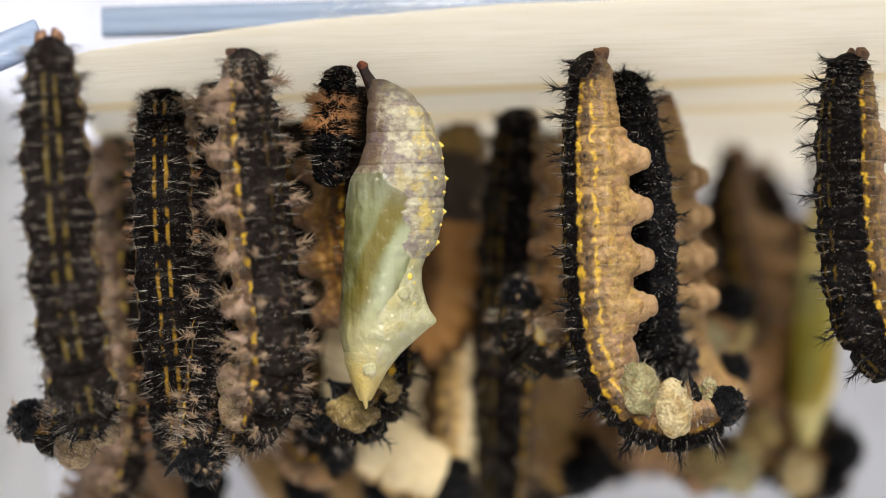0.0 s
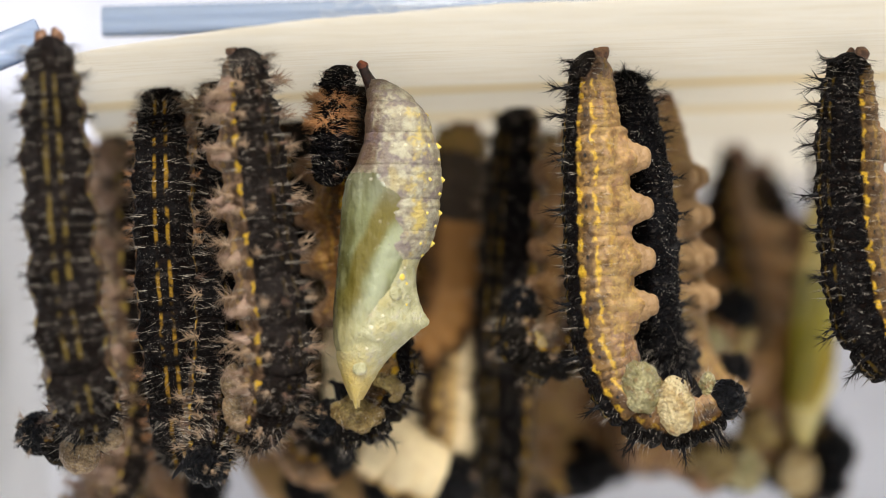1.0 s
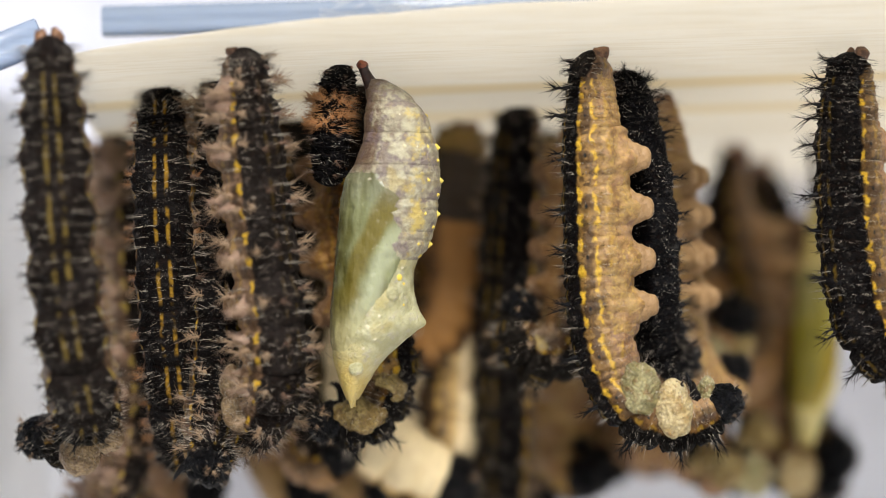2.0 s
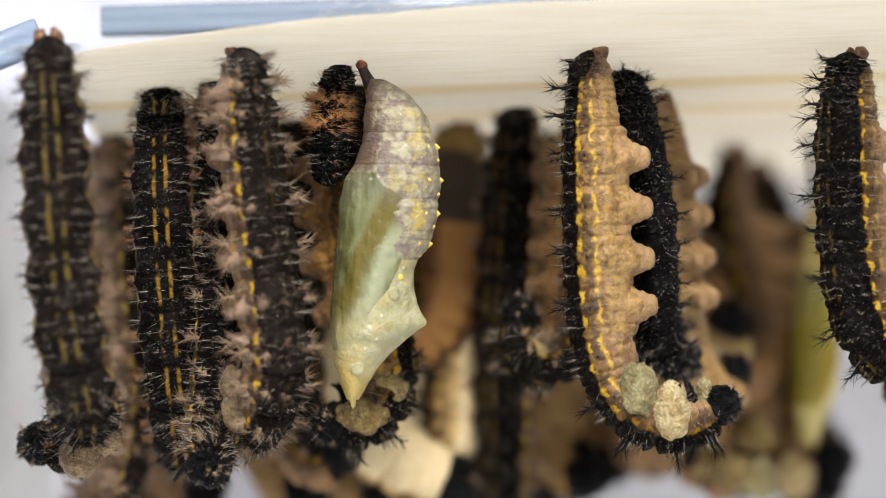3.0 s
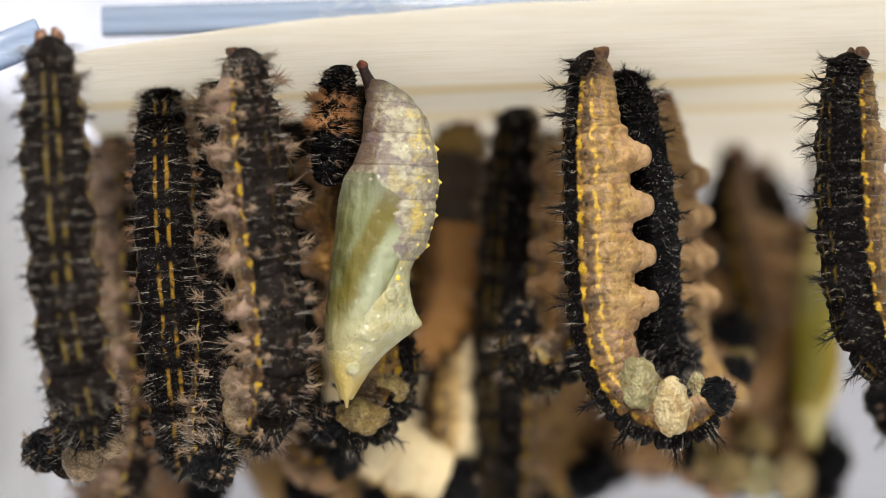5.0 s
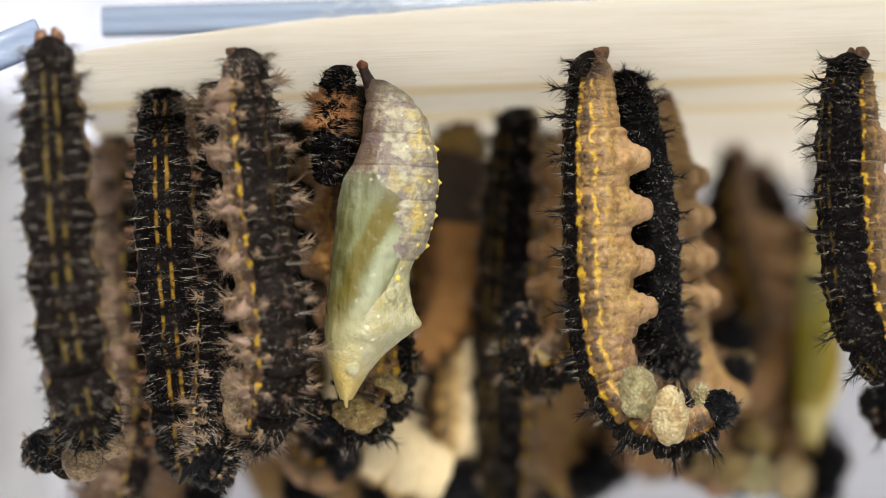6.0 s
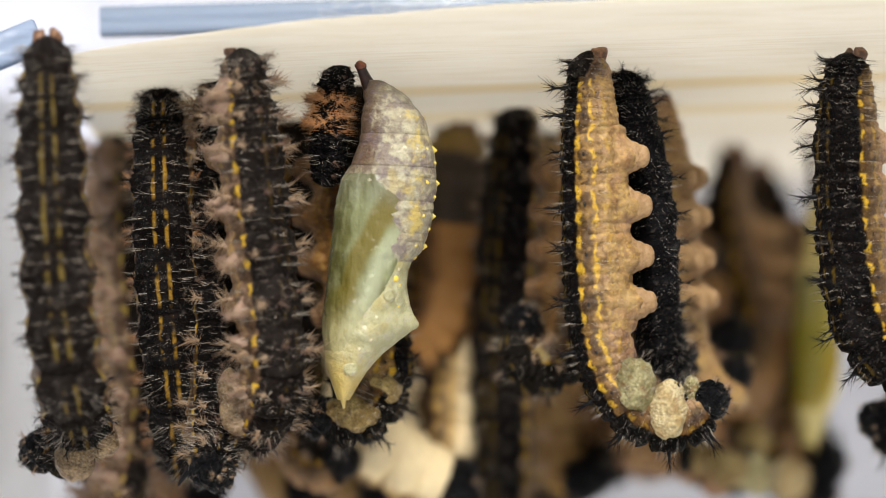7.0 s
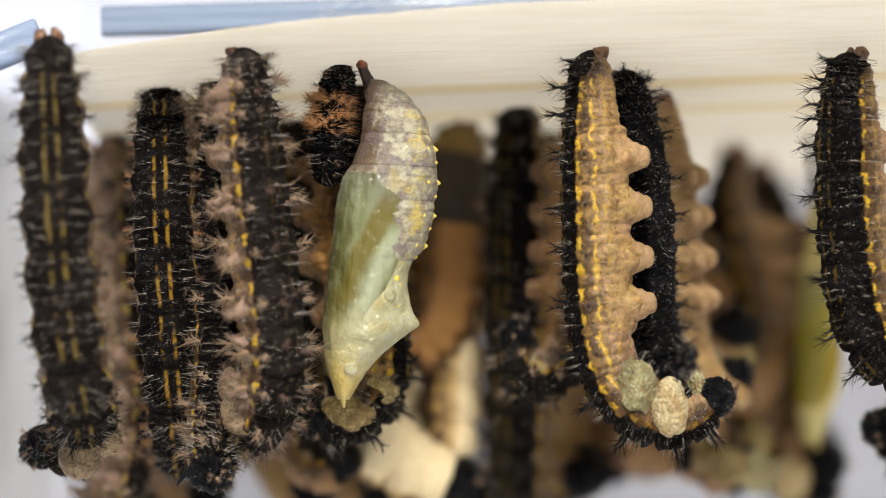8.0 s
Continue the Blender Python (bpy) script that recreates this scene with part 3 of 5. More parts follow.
                part("stubble", hair_mesh(rr, long, seed * 90 + i, int(hairs * 2.0), 0.8, SPINE_BLACK, 0.02), None, ob)["kind"] = "stuff"
            if tuft and i in tuft:
                part("tuft", hair_mesh(rr * 0.9, long * 1.6, seed * 70 + i, 420, 1.1, SPINE_ORANGE, 0.022, 3.1), None, ob, "frizzy orange-brown tuft")["kind"] = "stuff"
            if show_feet and rings >= 13 and i in (3, 4, 5, 6):
                for side in (-1, 1):
                    q = radians(180 + 10 * side)
                    n = Vector((math.cos(q), math.sin(q), 0.0))
                    ft = part("proleg", rnd.choice(FEET[feet]), None, ob)
                    z = Matrix((Vector((0, 0, 1)), n.cross(Vector((0, 0, 1))), n)).transposed().to_4x4()
                    ft.matrix_local = Matrix.Translation(n * rr * (1.12 + lobe)) @ z @ Matrix.Scale(radius / 1.9, 4)
            if show_feet and detail == 2 and rings >= 13 and i in (9, 10, 11):
                for side in (-1, 1):
                    q = radians(180 + 30 * side)
                    n = Vector((math.cos(q), math.sin(q), 0.1)).normalized()
                    ft = part("thoracic_leg", LEG, None, ob)
                    ft.matrix_local = Matrix.Translation(n * rr * 0.95) @ n.to_track_quat("Z", "Y").to_matrix().to_4x4() @ Matrix.Scale(1.05, 4)
            if i == 0:
                # the clasping feet that hold on to the silk above
                for side in (-1, 1):
                    pad = part("clasper", blob(0.24 * r, 0.19 * r, 0.30 * r, 0.6, seed + side, 1500, 14, 10), PAD_ORANGE if detail else material, ob, "rust-coloured clasping foot")
                    pad.location = (-0.24 * r, side * 0.22 * r, -long * 0.44)
        ob.matrix_local = Matrix.Translation(m.translation - base) @ m.to_3x3().to_4x4()
        obs.append(ob)
    for ring, fx, fy, fd, sizes, mat in folds:
        m = rest[ring][0]
        where = P(fx, fy, fd + 0.4)
        tuft_bm = bmesh.new()
        for k in range(70):
            n = Vector((rnd.uniform(-1, 1), -rnd.uniform(0.1, 1), rnd.uniform(-0.4, 1.0))).normalized()
            foot = Vector((n.x * sizes[0], n.y * sizes[1], n.z * sizes[2])) * 0.00095
            cone(tuft_bm, foot, foot + (n + Vector((rnd.uniform(-0.4, 0.4), 0, rnd.uniform(0, 0.6)))) * 0.0005, 0.000013, 0, 3)
        fo = part("swollen_fold", blob(*[0.001 * q for q in sizes], 0.25, ring + seed, 700, 44, 38, 0.008), mat, obs[ring], "swollen pale fold")
        loc = m.inverted() @ Matrix.Translation(where)
        fo.matrix_local = loc
        part("fold_bristles", tuft_bm, HAIR, fo)["kind"] = "stuff"
    if sway:
        table = [[] for _ in obs]
        for t in TIMES:
            fr, _ = ring_frames(ctrl_at(t), turn, cuts)
            for rows, (m, _) in zip(table, fr):
                rows.append((t, Matrix.Translation(m.translation - base) @ m.to_3x3().to_4x4()))
        KEYED.extend(zip(obs, table))
    return thing


# ---- the structure: wooden strip, lid, box ----
UNDER = [(-4.0, 13.55), (-3.0, 13.2), (0.0, 12.49), (4.0, 11.18), (12.0, 9.54), (30.0, 7.6), (40.0, 6.87), (56.0, 6.0), (75.0, 5.1)]


def roof(x, y):
    """The height of the wooden strip's rounded underside, in metres."""
    g = [interp(UNDER, y * 1000 + o)[0] for o in (-1.5, -0.5, 0.5, 1.5)]
    return sum(g) / 4000 + 0.031 * (x - 0.0097) - 0.0005 * math.exp(-max(0.0, x + 0.0231) / 0.011)


def slab(name, a, b, material, bevel=0.0006):
    bm = bmesh.new()
    bmesh.ops.create_cube(bm, size=1.0)
    a, b = Vector(a), Vector(b)
    for v in bm.verts:
        v.co = Vector([(p + q) / 2 + c * (q - p) for p, q, c in zip(a, b, v.co)])
    bmesh.ops.bevel(bm, geom=list(bm.edges), offset=bevel, segments=2, affect="EDGES")
    return new(name, mesh_of(bm, name, material, False))


def strip():
    """The strip of wood: a rounded front that thins out to a point, an underside that runs back and down."""
    x0, x1 = -0.0231, 0.075
    rows = []
    for i in range(90):
        s = i / 89
        x = x0 + (x1 - x0) * s
        thick = 0.0001 + 0.0020 * (1 - math.exp(-(x - x0) / 0.018))
        wav = 0.00010 * noise.noise(Vector((x * 160, 0, 0))) + 0.00005 * noise.noise(Vector((x * 700, 3, 0)))
        front = -0.0032 - 0.0008 * min(1, (x - x0) / 0.02)
        under = roof(x, front)
        row = [Vector((x, front - thick * 1.1 * (1 - (1 - h) ** 1.6), under + thick * h + wav * h)) for h in (0.12, 0.3, 0.5, 0.7, 0.86, 0.96, 1.0)]
        row.append(Vector((x, front - thick * 1.1 + 0.0006, under + thick * 1.04 + wav)))
        row.append(Vector((x, front + 0.003, under + thick * 0.95 + wav)))
        row.append(Vector((x, 0.0745, under + thick * 0.7)))
        for k in range(40):
            f = (k / 39) ** 0.7
            y = 0.0745 + (front - 0.0745) * f
            row.append(Vector((x, y, roof(x, y) + 0.00007 * noise.noise(Vector((x * 90, y * 900, 1))) + 0.00004 * noise.noise(Vector((x * 60, y * 3000, 5))))))
        rows.append(row)
    ob = empty("wooden_strip", (0, 0, 0))
    for name, sel in (("front_edge", slice(0, 10)), ("underside", slice(9, None))):
        cut = [r[sel] + ([r[0]] if name == "underside" else []) for r in rows]
        bm = loft(cut, False)
        bmesh.ops.recalc_face_normals(bm, faces=bm.faces)
        part(name, bm, WOOD, ob)
    return tagged(ob, "pale cream wooden strip with yellow grain under a plastic lid", "wood strip")


strip()


def rim(name, a, b, size):
    """A bar of the lid's rim: a rounded, grooved profile drawn from a to b."""
    a, b = Vector(a), Vector(b)
    w = (b - a).normalized()
    u = w.cross(Vector((0, 0, 1))).normalized()
    v = u.cross(w)
    prof = []
    for j in range(28):
        q = 2 * math.pi * j / 28
        k = (abs(math.cos(q)) ** 4 + abs(math.sin(q)) ** 4) ** -0.25
        dent = 0.85 if abs(math.sin(q)) < 0.2 else 1
        prof.append((0.5 * k * math.cos(q) * dent * size, 0.5 * k * math.sin(q) * size))
    rows = [[a + w * s + u * p * g + v * r * g for p, r in prof] for s, g in
            ((0, 0.9), (0.0001, 1), ((b - a).length * 0.5, 1), ((b - a).length - 0.0001, 1), ((b - a).length, 0.9))]
    bm = loft(rows)
    bmesh.ops.recalc_face_normals(bm, faces=bm.faces)
    return new(name, mesh_of(bm, name, PLASTIC_RIM))


lid = empty("box_lid", P(300, 20, 9))
tagged(lid, "clear bluish plastic box lid with a raised rim", "box lid")
for nm, a, b, sz in (("back_rim", P(181, 39, 8), P(1300, 8, 9), 0.0020), ("side_rim", P(-200, 172, -2), P(74, 62, -1.5), 0.0022)):
    o = rim(nm, a, b, sz)
    o.parent = lid
    o.matrix_parent_inverse = Matrix.Translation(-lid.location)

left = slab("wall_left", (-0.0325, 0.016, -0.06), (-0.0315, 0.074, 0.0112), PLASTIC_SIDE, 0.0003)
tagged(left, "milky grey plastic side wall of the box", "wall", kind="structure")


def threads(label):
    """Loose silk, spun across the lid."""
    rnd = random.Random(5)
    bm = bmesh.new()
    for n in range(26):
        x, y = rnd.uniform(560, 800), rnd.uniform(2, 30)
        a, bend = rnd.uniform(-0.5, 0.5), rnd.uniform(-0.06, 0.06)
        last = P(x, y, 6.5)
        for k in range(9):
            a += bend + rnd.uniform(-0.05, 0.05)
            x, y = x + 14 * math.cos(a), y + 14 * math.sin(a)
            here = P(x, y, 6.5 + rnd.uniform(-0.1, 0.1))
            cone(bm, last, here, 0.000016, 0.000016, 3)
            last = here
    ob = new("silk_threads", mesh_of(bm, "silk_threads", SILK))
    return tagged(ob, label, "silk", kind="stuff")


threads("fine white silk threads spun across the plastic lid")
wall = slab("wall_back", (-0.12, 0.075, -0.06), (0.12, 0.077, 0.03), PLASTIC_WALL)
tagged(wall, "milky white plastic back wall of the box", "wall", kind="structure")
# floor and table top: unseen, added white to throw light onto the wood's underside
floor = slab("floor", (-0.12, -0.02, -0.062), (0.12, 0.075, -0.060), BOUNCE_WHITE)
tagged(floor, "plain white box floor, out of view, added to bounce light up", "floor", kind="structure")
table = slab("ground", (-0.3, -0.3, -0.07), (0.3, 0.3, -0.062), BOUNCE_WHITE)
tagged(table, "plain white sheet under the box, out of view, added to bounce light up", "table", kind="structure")


# ---- the green chrysalis ----
def pupa(name, label, at, green, cream, grey, slim=1.0, stem=0.0):
    """A chrysalis hung by its tail at a place: z up, x to its back, so that its side is seen. Sizes in millimetres below the tail hook."""
    thing = empty(name, at)
    tagged(thing, label, "chrysalis", "hanging chrysalises")
    # (below the hook, middle of the section, half its width)
    spine_line = [(0.9, 0.85, 0.35), (1.35, 1.35, 0.9), (2.0, 1.75, 1.35), (3.2, 2.2, 1.86), (5.1, 2.48, 2.27), (6.2, 2.32, 2.6), (7.2, 2.1, 2.9), (8.4, 1.95, 2.97), (9.45, 1.84, 2.97),
                  (10.7, 1.68, 2.86), (11.4, 1.49, 2.78), (11.95, 1.22, 2.54), (12.8, 1.06, 2.42), (13.8, 1.02, 2.44), (15.0, 1.10, 2.65), (16.05, 1.36, 2.95), (16.75, 0.95, 2.50), (17.65, 0.44, 1.96),
                  (18.55, 0.07, 1.48), (19.8, -0.13, 0.88), (20.85, -0.2, 0.36), (21.15, -0.2, 0.2)]

    def smooth_at(z):
        c, w = 0.0, 0.0
        g = 0.0
        for o, k in ((-0.22, 1), (0, 2), (0.22, 1)):
            a, b = interp(spine_line, z + o)
            c, w, g = c + a * k, w + b * k, g + k
        return c / g, w / g

    def place(z, q, grow=0.0):
        c, w = smooth_at(z)
        keel = math.exp(-((z - 15.85) / 1.5) ** 2) * 0.75 + 0.25 * math.exp(-((z - 19.25) / 1.6) ** 2)
        deep = min(w, 2.6) * 0.92 + 0.6 * min(1.0, max(0.0, (z - 16.5) / 3.0))
        cq, sq = math.cos(q), math.sin(q)
        y = -sq * deep * (1 - keel * max(0, cq) ** 1.3)
        # the back's keel stands out, the flanks fall away from it
        beak = 0.12 * math.exp(-((z - 15.95) / 0.42) ** 2) * max(0, cq) ** 10
        p = Vector((c + (w + grow + beak) * cq, y * (1 + grow / max(deep, 0.3)), -z))
        return Vector((p.x * slim, p.y * slim, p.z)) * 0.001

    def piece(name, z0, z1, steps, material, swell, parent=thing, label="", around=64, q0=0.0, q1=2 * math.pi, grow=0.0, limit=None):
        rows = []
        for i in range(steps + 1):
            s = i / steps
            z = z0 + (z1 - z0) * s
            row = []
            lo = limit(z) if limit else 0
            for j in range(around + (1 if limit else 0)):
                q = q0 + (q1 - q0) * j / around
                if limit:
                    q = lo + (2 * math.pi - 2 * lo) * j / around
                    edge = min(j, around - j) / around
                    end = min(s, 1 - s) * 8
                    g = (grow + 0.07) * math.sin(0.5 * math.pi * min(1, edge * 11)) * math.sin(0.5 * math.pi * min(1, end)) - 0.07
                else:
                    g = grow + swell * (math.sin(math.pi * s) ** 0.6 - 0.5 * (1 - s) ** 6 - 0.5 * math.exp(-((s - 0.36) / 0.05) ** 2))
                p = place(z, q, g)
                w = p * 1000
                p += (p - Vector((smooth_at(z)[0] * 0.001 * slim, 0, p.z))).normalized() * 0.00005 * (noise.noise(w * 1.7) + 0.7 * noise.noise(w * 4.1))
                row.append(p)
            rows.append(row)
        bm = loft(rows, not limit, None, not limit)
        bmesh.ops.recalc_face_normals(bm, faces=bm.faces)
        ob = part(name, bm, material, parent, label)
        return ob
    marks = [0.95, 2.25, 4.15, 6.15, 8.25, 10.25, 12.0]
    for i, (a, b) in enumerate(zip(marks, marks[1:])):
        ring = piece("abdomen_ring", a, b + 0.12, 34, grey, 0.10)
        if i:
            for q, size, col in ((3, 0.19, PUPA_YELLOW), (12, 0.12, PUPA_YELLOW), (-38, 0.13, PUPA_YELLOW), (38, 0.13, PUPA_YELLOW), (-66, 0.12, PUPA_YELLOW), (58, 0.10, PUPA_WAX), (78, 0.11, PUPA_WAX), (98, 0.08, PUPA_WAX)):
                if i > 2 and abs(q) > 57:
                    continue
                rr = size * (0.6 if i < 2 else 1.0)
                bm = loft([[Vector((w * rr * math.cos(a), w * rr * math.sin(a), h * rr)) * 0.001 for a in [2 * math.pi * k / 10 for k in range(10)]]
                           for h, w in ((-0.5, 1.5), (0.1, 1.2), (0.5, 0.75), (0.9, 0.42), (1.2, 0.1))])
                sp = part("point", bm, col, ring, "small yellow point" if col == PUPA_YELLOW else "waxy white point")
                z = a + (b - a) * (0.9 if q == 12 else 0.5)
                p = place(z, radians(q), 0.04)
                n = (place(z, radians(q), 0.5) - p).normalized()
                sp.matrix_local = Matrix.Translation(p) @ n.to_track_quat("Z", "Y").to_matrix().to_4x4()
    piece("thorax", 11.6, 20.85, 70, cream, 0.0, label="cream angular fore body with a pointed keel")

    def limit(z):
        x = interp([(5.9, -0.5), (6.1, 0.04), (6.46, 0.9), (6.8, 1.7), (7.44, 2.3), (8.1, 3.0), (10.0, 3.17), (12.1, 3.05), (13.3, 2.5), (14.0, 2.2), (14.7, 1.6), (16.2, 0.5), (17.0, 0.2), (18.2, -0.45)], z)[0]
        c, w = smooth_at(z)
        return math.acos(max(-0.98, min(0.93, (x - c) / w)))
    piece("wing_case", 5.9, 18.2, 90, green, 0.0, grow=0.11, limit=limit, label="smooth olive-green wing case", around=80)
    # raised bosses at the wing's root and over the eye, and wax grains on the shoulder
    for z, x, big, col, words in ((14.2, 2.35, 0.46, PUPA_CREAM, "greyish shoulder boss"), (18.85, 0.15, 0.46, PUPA_CREAM, "greyish eye boss"), (13.2, 2.75, 0.22, PUPA_YELLOW, "yellow grain"),
                                  (13.6, 3.0, 0.13, PUPA_YELLOW, "yellow grain"), (14.9, 3.0, 0.12, PUPA_YELLOW, "yellow grain"), (16.3, 0.9, 0.16, PUPA_WAX, "waxy grain"), (17.0, 1.3, 0.12, PUPA_WAX, "waxy grain"),
                                  (17.6, 0.6, 0.12, PUPA_WAX, "waxy grain"), (15.6, 1.6, 0.1, PUPA_WAX, "waxy grain"), (12.6, 2.9, 0.13, PUPA_WAX, "waxy grain")):
        c, w = smooth_at(z)
        q = math.acos(max(-0.95, min(0.95, (x - c) / w)))
        p = place(z, q, -0.03)
        n = (place(z, q, 0.5) - p).normalized()
        boss = part("boss", blob(0.001 * big, 0.001 * big, 0.00045 * big, 0.12, int(z * 10), 1500, 18, 10), col, thing, words)
        boss.matrix_local = Matrix.Translation(p) @ n.to_track_quat("Z", "Y").to_matrix().to_4x4()
    for side in (-1, 1):
        bm = bmesh.new()
        cone(bm, (-0.0003 * slim, side * 0.00062 * slim, -0.02005), (-0.00015, side * 0.00078 * slim, -0.02135), 0.00036, 0.00006, 12)
        part("head_horn", bm, PUPA_TIP, thing, "yellow head horn")
    # the dark stalk by which it hangs
    rows = []
    for i in range(13):
        s = i / 12
        c = Vector((0.95 * s ** 1.2, 0, stem - (1.75 + stem) * s))
        r = 0.28 + 0.36 * s - 0.08 * math.sin(math.pi * s) + (0.06 if s < 0.16 else 0)
        rows.append([(c + Vector((r * math.cos(q), r * 0.9 * math.sin(q), 0.06 * math.cos(q * 3)))) * 0.001 for q in [2 * math.pi * j / 14 for j in range(14)]])
    stalk = part("tail_stalk", loft(rows), STALK_DARK, thing, "dark brown tail stalk")
    knob = part("hook_pad", blob(0.00035, 0.00034, 0.00030, 0.35, 3, 1500, 16, 10), STALK_TIP, stalk, "rust-red hooked tip")
    knob.location = (0.00004, 0, -0.00012 + 0.001 * stem)
    return thing


def pupa_mat(name, cols, scale, rough, stain=False, yellowing=0.75, tip=False):
    m, nt, b = surface(name, rough, 0.45)
    vec = spread(nt, (1, 1, 1), False)
    a = cloud(nt, vec, scale, 4, 0.65)
    c = cloud(nt, vec, scale * 0.45, 2)
    f = cloud(nt, vec, scale * 4, 3)
    col = blend(nt, ramp(nt, a, 0.38, 0.64), cols[0], cols[1])
    col = blend(nt, calc(nt, "MULTIPLY", ramp(nt, c, 0.52, 0.66), yellowing), col, cols[2])
    col = blend(nt, calc(nt, "MULTIPLY", ramp(nt, cloud(nt, vec, scale * 1.3, 4), 0.52, 0.68), 0.55), col, cols[3])
    col = blend(nt, calc(nt, "MULTIPLY", ramp(nt, f, 0.55, 0.7), 0.35), col, tuple(0.5 * x for x in cols[0]))
    nt.links.new(col, b.inputs["Base Color"])
    if tip:
        t = nt.nodes.new("ShaderNodeTexCoord")
        x = nt.nodes.new("ShaderNodeSeparateXYZ")
        nt.links.new(t.outputs["Object"], x.inputs[0])
        down = calc(nt, "ADD", calc(nt, "ADD", x.outputs[2], calc(nt, "MULTIPLY", x.outputs[0], 0.7)), calc(nt, "MULTIPLY", calc(nt, "SUBTRACT", c, 0.5), 0.006))
        col = blend(nt, calc(nt, "MULTIPLY", ramp(nt, down, -0.0205, -0.0165, 1.0, 0.0), 0.75), col, (0.52, 0.36, 0.07))
        nt.links.new(col, b.inputs["Base Color"])
    if stain:
        t = nt.nodes.new("ShaderNodeTexCoord")
        x = nt.nodes.new("ShaderNodeSeparateXYZ")
        nt.links.new(t.outputs["Object"], x.inputs[0])
        edge = calc(nt, "ADD", x.outputs[0], calc(nt, "MULTIPLY", calc(nt, "SUBTRACT", a, 0.5), 0.0016))
        mark = calc(nt, "MULTIPLY", ramp(nt, edge, 0.0008, 0.0017, 1.0, 0.0), ramp(nt, x.outputs[2], -0.0075, -0.006))
        top = calc(nt, "ADD", x.outputs[2], calc(nt, "MULTIPLY", edge, -0.8))
        mark = calc(nt, "MAXIMUM", mark, ramp(nt, top, -0.0030, -0.0022))
        nt.links.new(blend(nt, calc(nt, "MULTIPLY", mark, 0.8), col, (0.10, 0.05, 0.03)), b.inputs["Base Color"])
    if stain:
        ang = nt.nodes.new("ShaderNodeMath")
        ang.operation = "ARCTAN2"
        nt.links.new(calc(nt, "MULTIPLY", x.outputs[1], -1.0), ang.inputs[0])
        nt.links.new(calc(nt, "SUBTRACT", x.outputs[0], 0.0019), ang.inputs[1])
        column = calc(nt, "MULTIPLY", band(nt, calc(nt, "ADD", ang.outputs[0], calc(nt, "MULTIPLY", calc(nt, "SUBTRACT", a, 0.5), 1.2)), 0.62, 0.98, 0.12), calc(nt, "MULTIPLY", ramp(nt, c, 0.42, 0.54), ramp(nt, cloud(nt, vec, 1200, 3), 0.45, 0.55)))
        before = b.inputs["Base Color"].links[0].from_socket
        lilac = calc(nt, "MULTIPLY", ramp(nt, cloud(nt, vec, 900, 3), 0.52, 0.60), 0.65)
        before = blend(nt, lilac, before, (0.16, 0.115, 0.12))
        nt.links.new(blend(nt, calc(nt, "MULTIPLY", column, 0.8), before, (0.56, 0.42, 0.10)), b.inputs["Base Color"])
    b.inputs["Subsurface Weight"].default_value = 0.12
    b.inputs["Subsurface Radius"].default_value = (0.0006, 0.0005, 0.0003)
    relief(nt, b, calc(nt, "ADD", a, calc(nt, "MULTIPLY", f, 0.45)), 0.00022, 0.8)
    return m


